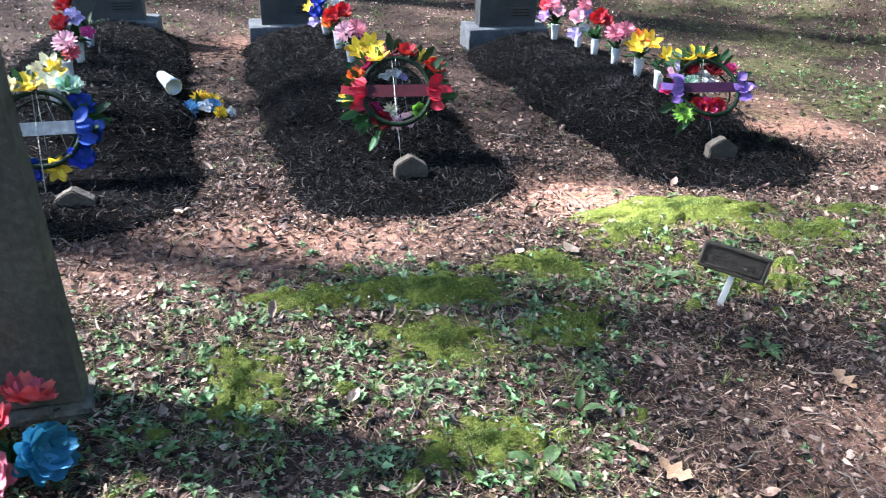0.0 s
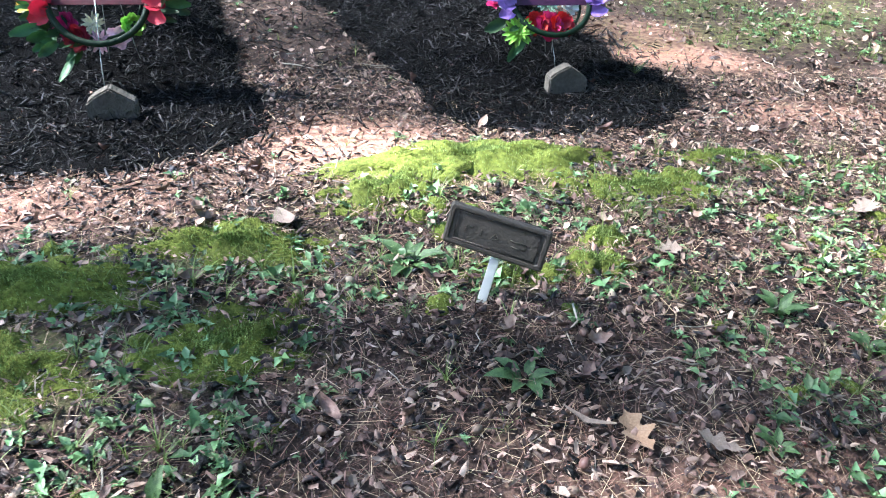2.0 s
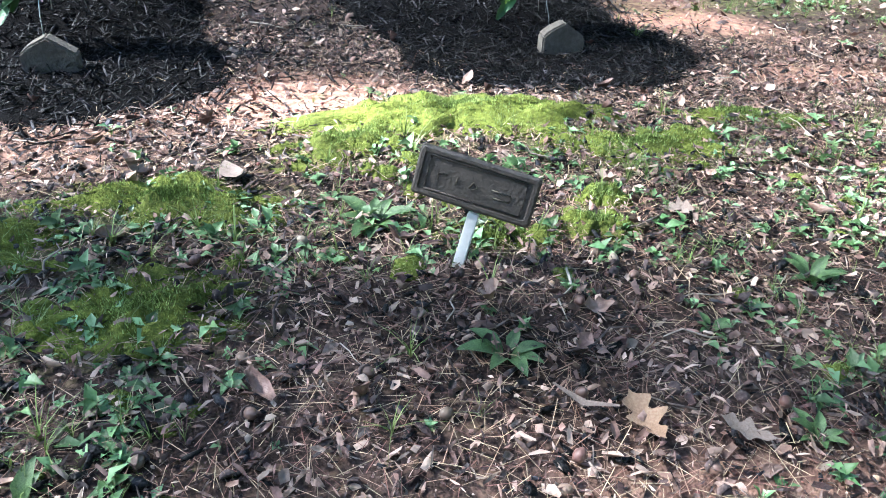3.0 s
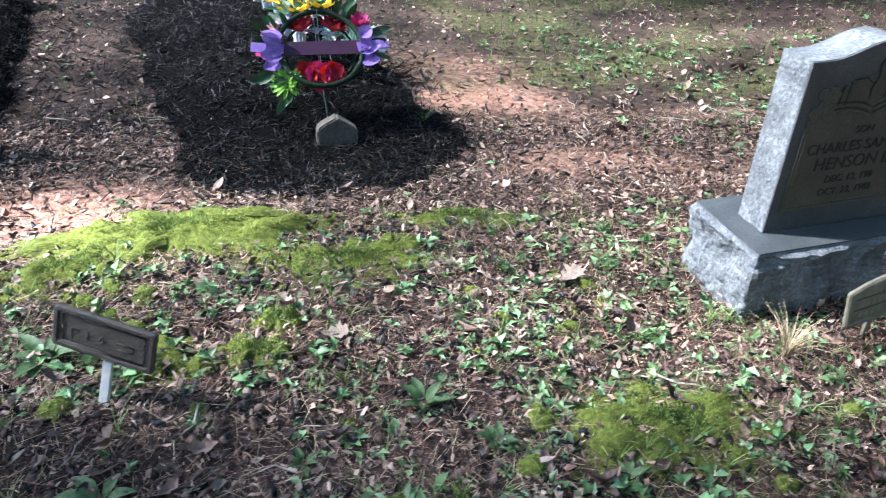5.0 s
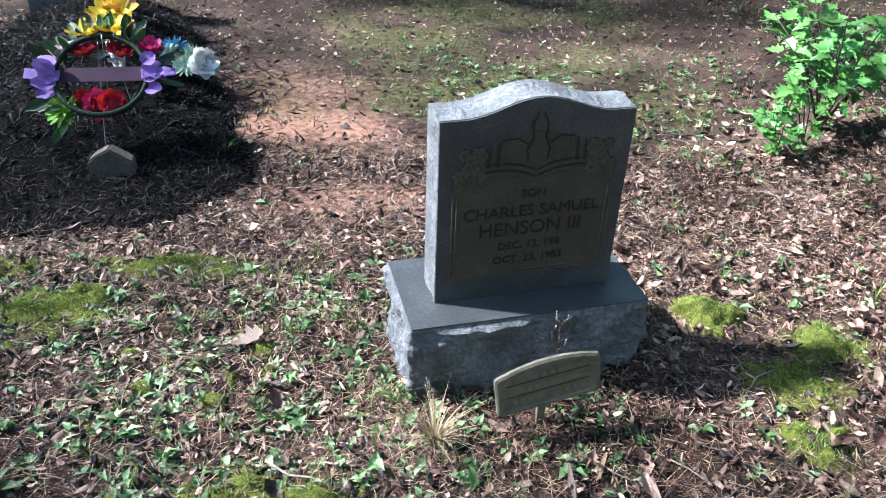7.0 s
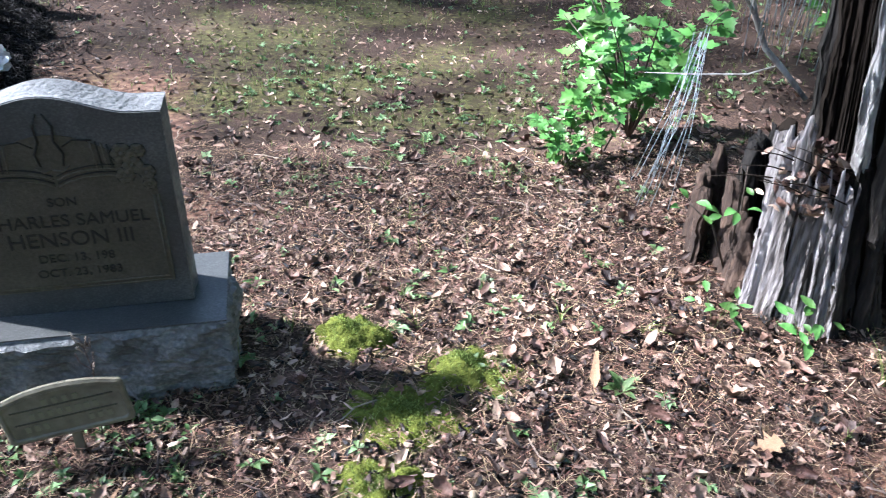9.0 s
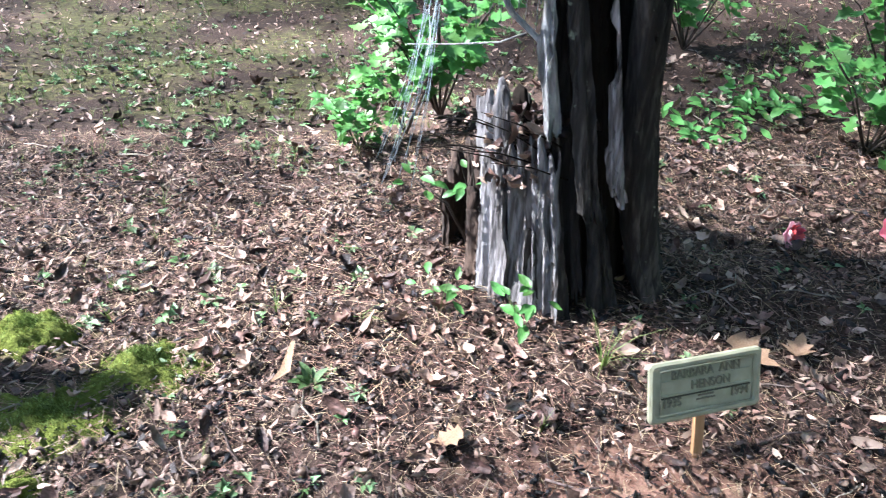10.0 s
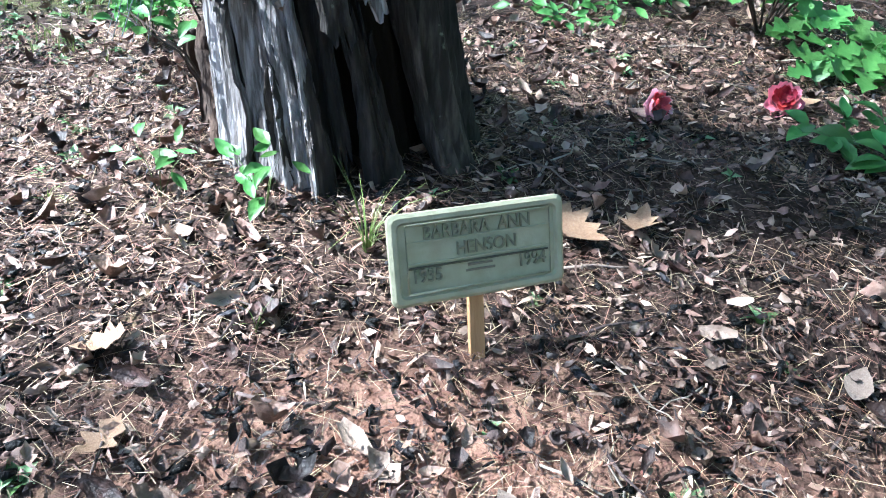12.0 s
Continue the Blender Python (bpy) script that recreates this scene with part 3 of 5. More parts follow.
def tall_slab():
    x, y = -1.35, 1.80
    hs = thing("headstone", "tall weathered greenish-grey stone slab on a low rough base", "headstone", pose(x, y, zg(x, y) - 0.03, 0, 0, GRAVE_TURN))
    part("base", slab("base", 0.58, 0.2, 0.06, OLDSTONE, 0.02, 0.012, 6), hs, "crumbling stone base")
    part("tablet", slab("tablet", 0.54, 0.10, 1.17, OLDSTONE, 0.008, 0.003, 8), hs, "", pose(0, 0.0, 0.065))


tall_slab()


def footstone(x, y, top, turn):
    fs = thing("footstone", "small five-sided concrete footstone with a pointed top before mulch", "footstone", pose(x, y, top - 0.19, -4, 0, turn), group="footstones")
    bm = bmesh.new()
    out = [(-0.088, 0), (0.088, 0), (0.088, 0.145), (0.06, 0.165), (0.0, 0.205), (-0.06, 0.175), (-0.088, 0.15)]
    f = bm.faces.new([bm.verts.new((a, -0.035, b)) for a, b in out])
    r = bmesh.ops.extrude_face_region(bm, geom=[f])
    for v in r["geom"]:
        if isinstance(v, bmesh.types.BMVert):
            v.co.y += 0.07
    bmesh.ops.recalc_face_normals(bm, faces=bm.faces[:])
    bmesh.ops.bevel(bm, geom=bm.edges[:], offset=0.006, segments=2, affect="EDGES")
    part("stone", bm_mesh("stone", bm, CONCRETE), fs)


footstone(1.70, 4.13, 0.041, 8)
footstone(-0.11, 3.65, 0.077, 12)
footstone(-1.66, 3.16, 0.075, 12)

# ---- temporary markers ----


def framed_plate(name, w, h, t, material, lip=0.012, curve=0.0, corner=0.012):
    """A pressed plate with rounded corners and a raised rim, upright in the xz plane."""
    out = []
    for cx, cz, a0 in ((w / 2 - corner, corner, -90), (w / 2 - corner, h - corner, 0), (-w / 2 + corner, h - corner, 90), (-w / 2 + corner, corner, 180)):
        for k in range(5):
            a = radians(a0 + 90 * k / 4)
            out.append((cx + corner * math.cos(a), cz + corner * math.sin(a)))
        if curve and a0 == 0:
            for k in range(1, 8):
                u = 1 - 2 * k / 8
                out.append((u * (w / 2 - corner), h + curve * (1 - u * u)))
    vs, fs = [], []
    loops = ((0, 0.0), (0, -t), (lip * 0.35, -t - 0.004), (lip * 0.8, -t - 0.004), (lip, -t + 0.001), (lip * 1.6, -t + 0.001))
    n = len(out)
    for ins, dy in loops:
        for a, b in out:
            sx, sz = (w / 2 - ins) / (w / 2), (h / 2 - ins) / (h / 2)
            vs.append((a * sx, dy, h / 2 + (b - h / 2) * sz))
    for L in range(len(loops) - 1):
        for k in range(n):
            k2 = (k + 1) % n
            fs.append((L * n + k, L * n + k2, (L + 1) * n + k2, (L + 1) * n + k))
    fs.append(tuple(range(n))[::-1])
    fs.append(tuple(range((len(loops) - 1) * n, len(loops) * n)))
    me = mesh(name, vs, fs, material, False)
    bm = bmesh.new()
    bm.from_mesh(me)
    bmesh.ops.recalc_face_normals(bm, faces=bm.faces[:])
    bm.to_mesh(me)
    bm.free()
    return me


def cream_marker():
    x, y = 5.551, 2.706
    z = zg(x, y)
    mk = thing("grave_marker", "cream plastic temporary grave marker with raised lettering on wooden stake", "grave marker", pose(x, y, z, 0, 0, 14.8))
    part("stake", slab("stake", 0.026, 0.012, 0.26, STAKEWOOD, 0.002), mk, "orange-brown wooden stake", pose(0, 0.004, -0.08, -17, 1, 0))
    tilt = mk.matrix_world.inverted() @ pose(5.546, 2.763, 0.081, -20.8, 1.3, 14.8)
    plate = part("plate", framed_plate("plate", 0.297, 0.146, 0.008, CREAM, 0.016), mk, "cream plate with a raised rim", tilt)
    inner = [(-0.122, -0.012, 0.02), (0.122, -0.012, 0.02), (0.122, -0.012, 0.128), (-0.122, -0.012, 0.128), (-0.122, -0.012, 0.02)]
    part("inner_rim", mesh("inner_rim", *tube(inner, 0.0022, 5), CREAM), plate)
    # the lowest, dark strip is a painted shadow under the one above
    for zz in (0.098, 0.064, 0.058):
        part("name_strip", slab("name_strip", 0.24, 0.003, 0.003, LETTERSHADOW if zz == 0.058 else CREAM, 0.0006), plate, "", pose(0, -0.0085, zz))
    for body, size, px, pz in (("BARBARA  ANN", 0.03, -0.002, 0.112), ("HENSON", 0.03, 0.012, 0.081), ("1935", 0.03, -0.09, 0.045), ("1994", 0.03, 0.09, 0.046)):
        part("lettering", text_mesh(body, size, 0.0022, LETTER, squeeze=0.86), plate, "", pose(px, -0.0095, pz, 90, 0, 0))
    for k in range(2):
        part("small_print_bar", slab("small_print_bar", 0.05 - 0.008 * k, 0.002, 0.0035, CREAMDIRTY, 0), plate, "", pose(0.0, -0.0085, 0.042 + 0.009 * k))


cream_marker()


def arched_marker():
    x, y = 3.262, 2.655
    mk = thing("grave_marker", "dirty cream arched temporary grave marker before a headstone", "grave marker", pose(x, y, zg(x, y), 0, 0, 14))
    seat = mk.matrix_world.inverted() @ pose(3.269, 2.656, 0.098, -5.4, -7.6, 14)
    part("stake", slab("stake", 0.022, 0.01, 0.24, CREAMDIRTY, 0.002), mk, "", pose(0, 0.01, -0.09, -5, 0, 0))
    plate = part("plate", framed_plate("plate", 0.279, 0.122, 0.008, CREAMDIRTY, 0.014, 0.022), mk, "plate with an arched top and raised rim", seat)
    for zz in (0.088, 0.052):
        part("name_strip", slab("name_strip", 0.225, 0.003, 0.003, LETTERSHADOW, 0.0006), plate, "", pose(0, -0.0085, zz))
    for w, px, pz in ((0.09, 0.0, 0.102), (0.16, 0.0, 0.07), (0.06, -0.07, 0.036), (0.06, 0.07, 0.036)):
        n = int(w / 0.02)
        for k in range(n):
            part("letter_bar", slab("letter_bar", 0.011, 0.003, 0.016, LETTER, 0.001), plate, "", pose(px - w / 2 + w * (k + 0.5) / n, -0.0085, pz - 0.008))
    sprig = thing("dried_sprig", "pale dried flower sprig against a granite base", "dried flower", pose(x + 0.03, y + 0.06, zg(x, y) + 0.0, 0, 0, 0))
    pieces = [tube([(0, 0, 0), (0.0, 0.02, 0.1), (0.005, 0.03, 0.2), (-0.005, 0.03, 0.3)], (0.0025, 0.002, 0.0018, 0.001), 5)]
    for k in range(13):
        z0, s, l = random.uniform(0.14, 0.29), random.choice((-1, 1)), random.uniform(0.5, 1.2)
        pieces.append(tube([(0, 0.03, z0), (s * 0.014 * l, 0.025 + random.uniform(-0.01, 0.01), z0 + 0.02 * l), (s * 0.018 * l, 0.022, z0 + 0.045 * l)], (0.001, 0.0014, 0.0022), 4))
    part("stem", mesh("stem", *join(pieces), TWIG), sprig)


arched_marker()


def brown_marker():
    x, y = 1.16, 2.478
    mk = thing("grave_marker", "dark brown metal temporary grave marker tilted on a pale plastic stake", "grave marker", pose(x, y, zg(x, y), 0, 0, -19.8))
    seat = mk.matrix_world.inverted() @ pose(1.185, 2.517, 0.136, -15.2, 7.7, -19.8)
    part("stake", slab("stake", 0.024, 0.01, 0.19, STAKE, 0.002), mk, "pale plastic stake", pose(-0.008, 0.0, -0.06, -14, 9, 0))
    plate = part("plate", framed_plate("plate", 0.262, 0.108, 0.01, BROWNMETAL, 0.015, 0, 0.008), mk, "brown plate with a raised rim", seat)
    inner = [(-0.105, -0.011, 0.018), (0.105, -0.011, 0.018), (0.105, -0.011, 0.09), (-0.105, -0.011, 0.09), (-0.105, -0.011, 0.018)]
    part("inner_rim", mesh("inner_rim", *tube(inner, 0.0022, 5), BROWNMETAL), plate)
    for q in ([(-0.08, 0.04), (-0.08, 0.058), (-0.062, 0.058)], [(-0.04, 0.042), (-0.04, 0.06)], [(-0.012, 0.045), (-0.004, 0.06), (0.006, 0.05), (-0.006, 0.042)],
              [(0.035, 0.056), (0.078, 0.054), (0.078, 0.04), (0.04, 0.04)]):
        part("strip_edge", mesh("strip_edge", *tube([(a, -0.0105, b) for a, b in q], 0.0016, 4), CARVEDLIGHT), plate)


brown_marker()

# ---- mulch mounds ----


def shard(l=1.0, w=0.16, t=0.07):
    v = [(-l / 2, -w * 0.3, 0), (-l / 2, w * 0.25, t * 0.4), (-l * 0.1, -w / 2, 0), (-l * 0.1, w / 2, 0.01), (-l * 0.1, 0, t), (l / 2, -w * 0.2, 0), (l / 2, w * 0.15, t * 0.5)]
    return v, [(0, 2, 4, 1), (1, 4, 3), (2, 5, 6, 4), (4, 6, 3), (0, 1, 3, 2), (2, 3, 6, 5)]


for k, (fx, fy, hx, hy, w, h) in enumerate(MOUNDS):
    cx, cy = (fx + hx) / 2, (fy + hy) / 2
    ax = np.arange(min(fx, hx) - 0.95, max(fx, hx) + 0.95, 0.04)
    ay = np.arange(fy - 0.75, hy + 0.75, 0.04)
    X, Y = np.meshgrid(ax, ay)
    dx, dy = hx - fx, hy - fy
    n = math.hypot(dx, dy)
    U, V = ((X - fx) * dx + (Y - fy) * dy) / n, ((X - fx) * dy - (Y - fy) * dx) / n
    own = np.sqrt((V / w) ** 2 + (np.maximum(np.maximum(-U, U - n), 0) / 0.52) ** 2) + 0.10 * wave(X, Y, 5.0, w * 30)
    Hm = h * np.clip(1 - own * own, 0, 1) ** 0.85 * (0.03 + 0.97 * smooth(0.0, 1.1, U))
    Z = land(X, Y) + np.where(own < 1, Hm + 0.008 + 0.008 * wave(X, Y, 40, 1.0), -0.03)
    inside = own < 1.08
    ids = -np.ones(X.shape, int)
    ids[inside] = np.arange(inside.sum())
    vs = np.stack([X[inside], Y[inside], Z[inside]], 1)
    fs = []
    for j in range(X.shape[0] - 1):
        for i in range(X.shape[1] - 1):
            q = (ids[j, i], ids[j, i + 1], ids[j + 1, i + 1], ids[j + 1, i])
            if min(q) >= 0:
                fs.append(tuple(int(a) for a in q))
    md = thing("mulch_mound", ("grave mound of black shredded mulch with a red wreath", "grave mound of black shredded mulch with a purple wreath", "grave mound of black shredded mulch with a blue and yellow wreath")[k], "mulch mound", pose(0, 0, 0), group="mulched grave mounds")
    part("mound_body", mesh("mound_body", vs, fs, MULCHBED), md)
    pn = 36000
    px, py = RNG.uniform(ax[0], ax[-1], pn), RNG.uniform(ay[0], ay[-1], pn)
    u, v = ((px - fx) * dx + (py - fy) * dy) / n, ((px - fx) * dy - (py - fy) * dx) / n
    d = np.sqrt((v / w) ** 2 + (np.maximum(np.maximum(-u, u - n), 0) / 0.52) ** 2) + 0.10 * wave(px, py, 5.0, w * 30)
    keep = d < 1.0 + 0.8 * RNG.uniform(0, 1, pn) ** 4
    px, py, d, u = px[keep], py[keep], d[keep], u[keep]
    pz = land(px, py) + h * np.clip(1 - d * d, 0, 1) ** 0.85 * (0.03 + 0.97 * smooth(0.0, 1.1, u)) + 0.01
    chips = scattered("shredded_mulch", [shard(1, 0.08, 0.06), shard(1, 0.12, 0.08), shard(1.2, 0.05, 0.05)], np.stack([px, py, pz], 1), turns(len(px), 0.5), 0.016 + 0.075 * RNG.uniform(0, 1, len(px)) ** 1.6, MULCH, flat=True)
    tagged(part("shredded_mulch", chips, md), kind="stuff")

# ---- artificial flowers ----


def petal(l, w, cup=0.3, rows=4):
    vs, fs = [], []
    for i in range(rows):
        t = i / (rows - 1)
        ww = w * math.sin(math.pi * (0.15 + 0.75 * t)) * 0.5
        for s in (-1, 0, 1):
            vs.append(Vector((l * t, s * ww, cup * l * (t * t) + (0.15 * w if s else 0) + (0.0 if s else -0.02 * l))))
    for i in range(rows - 1):
        for k in range(2):
            a = i * 3 + k
            fs.append((a, a + 3, a + 4, a + 1))
    return vs, fs


def bloom(r, layers, points=0.0):
    """A flower head facing +z: rings of cupped petals."""
    pieces = []
    for L, (n, lr, cup) in enumerate(layers):
        for k in range(n):
            a = 360 * (k + 0.5 * (L % 2)) / n + random.uniform(-8, 8)
            p = petal(r * lr, r * lr * (points or 0.95) * random.uniform(0.9, 1.1), cup)
            pieces.append(moved(p, pose(0, 0, 0.08 * r * L, 0, random.uniform(-8, 8), a)))
    v, f = lathe([(0.0, 0.2 * r), (0.12 * r, 0.16 * r), (0.16 * r, 0.0)], 7)
    pieces.append((v, f))
    return join(pieces)


KINDS = {"rose": [(5, 0.6, 1.2), (6, 0.85, 0.8), (7, 1.0, 0.3)], "daisy": [(12, 1.0, 0.15), (9, 0.7, 0.4)], "lily": [(6, 1.0, 0.35), (3, 0.7, 0.6)], "mum": [(16, 1.0, 0.1), (14, 0.8, 0.4), (10, 0.55, 0.9)], "pansy": [(5, 1.0, 0.1)]}
BLOOMS = {}


def flower_mesh(kind, colour):
    if (kind, colour) not in BLOOMS:
        BLOOMS[kind, colour] = mesh("bloom", *bloom(1.0, KINDS[kind], points={"daisy": 0.32, "lily": 0.62, "mum": 0.32}.get(kind, 0.0)), SILK[colour])
    return BLOOMS[kind, colour]


def silk_leaf_mesh(n, r):
    pieces = []
    for k in range(n):
        l = r * random.uniform(0.6, 1.1)
        pieces.append(moved(petal(l, l * 0.45, random.uniform(-0.3, 0.3)), pose(0, 0, random.uniform(-0.01, 0.01), 0, random.uniform(-70, 10), random.uniform(0, 360))))
    return mesh("foliage", *join(pieces), SILKGREEN)


def add_bloom(parent, kind, colour, r, p, towards):
    q = Vector(towards).to_track_quat("Z", "Y").to_matrix().to_4x4()
    part("bloom", flower_mesh(kind, colour), parent, "", Matrix.Translation(p) @ q @ Matrix.Scale(r, 4))


def wreath(x, y, z, R, turn, lean, ribbon, bows, flowers, label, foliage=46):
    w = thing("wreath", label, "funeral wreath", pose(x, y, z, -lean, 0, turn), group="standing wreaths")
    part("ring", mesh("ring", *ring(R, 0.013), WREATHGREEN), w, "dark green wire ring")
    part("back_ring", mesh("back_ring", *ring(R * 0.82, 0.006), WREATHGREEN), w, "", pose(0, 0.035, 0))
    part("ribbon", slab("ribbon", 2.02 * R, 0.003, R * 0.36, SILK[ribbon], 0.001), w, "wide satin ribbon band", pose(0, 0.004, -0.16 * R))
    for s in (-1, 1):
        for k in range(5):
            a = radians(s * (8 + 16 * (k - 2)))
            pv = petal(R * random.uniform(0.32, 0.5), R * 0.36, random.uniform(-0.6, 0.6))
            part("bow_loop", mesh("bow_loop", *pv, SILK[bows]), w, "", pose(s * R * 0.93, 0.0 - 0.012 * k, -0.1 * R + 0.02 * (k - 2), 90, 0, 0) @ pose(0, 0, 0, random.uniform(-40, 40), 0, (0 if s > 0 else 180) + math.degrees(a)))
        part("ribbon_tail", slab("ribbon_tail", R * 0.75, 0.003, R * 0.25, SILK[bows], 0.001), w, "", pose(s * R * 1.25, -0.012, -0.12 * R, 0, s * -6, 0))
    pieces = []
    for k in range(foliage):
        a = -random.uniform(-15, 195) if k % 6 else -random.uniform(200, 250)
        l = random.uniform(0.06, 0.12)
        pieces.append(moved(petal(l, l * 0.42, 0.1), pose(0, 0, 0, 0, a, 0) @ pose(R * random.uniform(0.95, 1.3), random.uniform(0.015, 0.07), 0, 90 + random.uniform(-40, 40), 0, random.uniform(-50, 50))))
    part("foliage", mesh("foliage", *join(pieces), SILKGREEN), w, "artificial green leaves")
    for kind, colour, r, deg, rr in flowers:
        a = radians(deg)
        add_bloom(w, kind, colour, r * 1.35, (R * rr * math.cos(a), 0.035 + 0.03 * random.random(), R * rr * math.sin(a)), (math.cos(a) * 0.5, -0.9, math.sin(a) * 0.5 + 0.25))
    # easel legs of thin wire
    down = pose(0, 0, 0, lean, 0, 0)
    for q in ([(-0.02, -0.005, R), (0.0, -0.16, -R * 1.2), (0.005, -0.2, -R * 1.75)], [(0.02, 0.02, R), (0.08, 0.12, -R * 1.2), (0.09, 0.14, -R * 1.6)], [(0.0, -0.014, R * 1.0), (0.003, -0.014, -R * 1.3)]):
        part("easel_wire", mesh("easel_wire", *tube([down @ Vector(p) * 1.0 if i else Vector(p) for i, p in enumerate(q)], 0.0018, 5), WIRE), w)
    return w


def ringful(spec, a0, a1, rr=1.2):
    """Flowers spaced evenly along part of a ring."""
    n = len(spec)
    return [(kind, col, r, a0 + (a1 - a0) * (k + 0.5) / n, rr * random.uniform(0.94, 1.1)) for k, (kind, col, r) in enumerate(spec)]


MIDW = ringful([("rose", "red", 0.05), ("lily", "yellow", 0.055), ("rose", "red", 0.045), ("mum", "pink", 0.05), ("lily", "yellow", 0.06), ("rose", "magenta", 0.04), ("rose", "orange", 0.045), ("lily", "yellow", 0.05)], 20, 190) \
    + ringful([("rose", "magenta", 0.04), ("rose", "crimson", 0.04), ("daisy", "palepink", 0.035), ("pansy", "palepink", 0.035), ("rose", "lime", 0.035)], 205, 330, 0.85) + [("pansy", "white", 0.035, 95, 0.62), ("pansy", "lilac", 0.03, 70, 0.55), ("pansy", "white", 0.03, 120, 0.6), ("daisy", "cream", 0.035, 250, 0.5)]
wreath(-0.2, 3.954, 0.331, 0.185, 8, 38, "darkred", "red", MIDW, "wreath of red, yellow and pink silk flowers with a red ribbon", 70)
RIGHTW = ringful([("pansy", "lilac", 0.04), ("rose", "magenta", 0.045), ("daisy", "palepink", 0.05), ("lily", "yellow", 0.075), ("lily", "yellow", 0.07), ("pansy", "lilac", 0.045), ("rose", "palepink", 0.04), ("rose", "magenta", 0.04)], 5, 185, 1.22) \
    + ringful([("rose", "red", 0.045), ("rose", "magenta", 0.05), ("rose", "red", 0.045)], 225, 300, 0.62) + [("mum", "lime", 0.055, 222, 1.15), ("rose", "crimson", 0.05, 60, 0.7), ("pansy", "white", 0.03, 100, 0.6), ("rose", "crimson", 0.05, 120, 0.75), ("pansy", "white", 0.03, 60, 0.5)]
wreath(1.632, 4.38, 0.268, 0.185, 8, 50, "plum", "purple", RIGHTW, "wreath of purple, pink and yellow silk flowers and purple ribbon", 46)
LEFTW = ringful([("rose", "blue", 0.05), ("rose", "palegreen", 0.05), ("lily", "cream", 0.06), ("lily", "yellow", 0.06), ("rose", "cream", 0.05), ("lily", "yellow", 0.06), ("pansy", "cream", 0.05)], 20, 180) + ringful([("rose", "blue", 0.055), ("rose", "blue", 0.05), ("lily", "yellow", 0.05), ("rose", "blue", 0.05), ("rose", "blue", 0.05)], 200, 370, 1.05)
wreath(-1.88, 3.42, 0.27, 0.18, 14, 30, "white", "blue", LEFTW, "wreath of yellow, cream and blue silk flowers with a white ribbon", 40)


def flower_vase(x, y, blooms, label, tilt=(0, 0), high=0.17, z=None, wide=0.034):
    z = zg(x, y, True) - 0.02 if z is None else z
    v = thing("flower_vase", label, "flower vase", pose(x, y, z, tilt[0], tilt[1], 0), group="flower vases on the mounds")
    prof = [(0.0, 0.0), (wide * 0.55, 0.0), (wide * 0.62, 0.01), (wide, high * 0.86), (wide * 1.12, high * 0.9), (wide * 1.12, high * 0.94), (wide * 1.0, high * 0.94), (wide * 0.9, high * 0.8), (0, high * 0.78)]
    part("cup", mesh("cup", *lathe(prof, 18), WHITEPLASTIC), v, "ribbed white plastic cone vase")
    for k in range(12):
        a = 2 * math.pi * k / 12
        part("rib", mesh("rib", *tube([(wide * 0.62 * math.cos(a), wide * 0.62 * math.sin(a), 0.012), (wide * math.cos(a), wide * math.sin(a), high * 0.84)], 0.002, 4), WHITEPLASTIC), v)
    if blooms:
        part("foliage", silk_leaf_mesh(14, 0.11), v, "", pose(0, 0, high * 0.95))
    for kind, colour, r, dx, dy, dz in blooms:
        part("stem", mesh("stem", *tube([(0, 0, high * 0.7), (dx * 0.5, dy * 0.5, high + dz * 0.5), (dx, dy, high + dz)], 0.0025, 5), SILKGREEN), v)
        add_bloom(v, kind, colour, r, (dx, dy, high + dz), (dx * 2, dy * 2 - 0.35, 0.45))
    return v


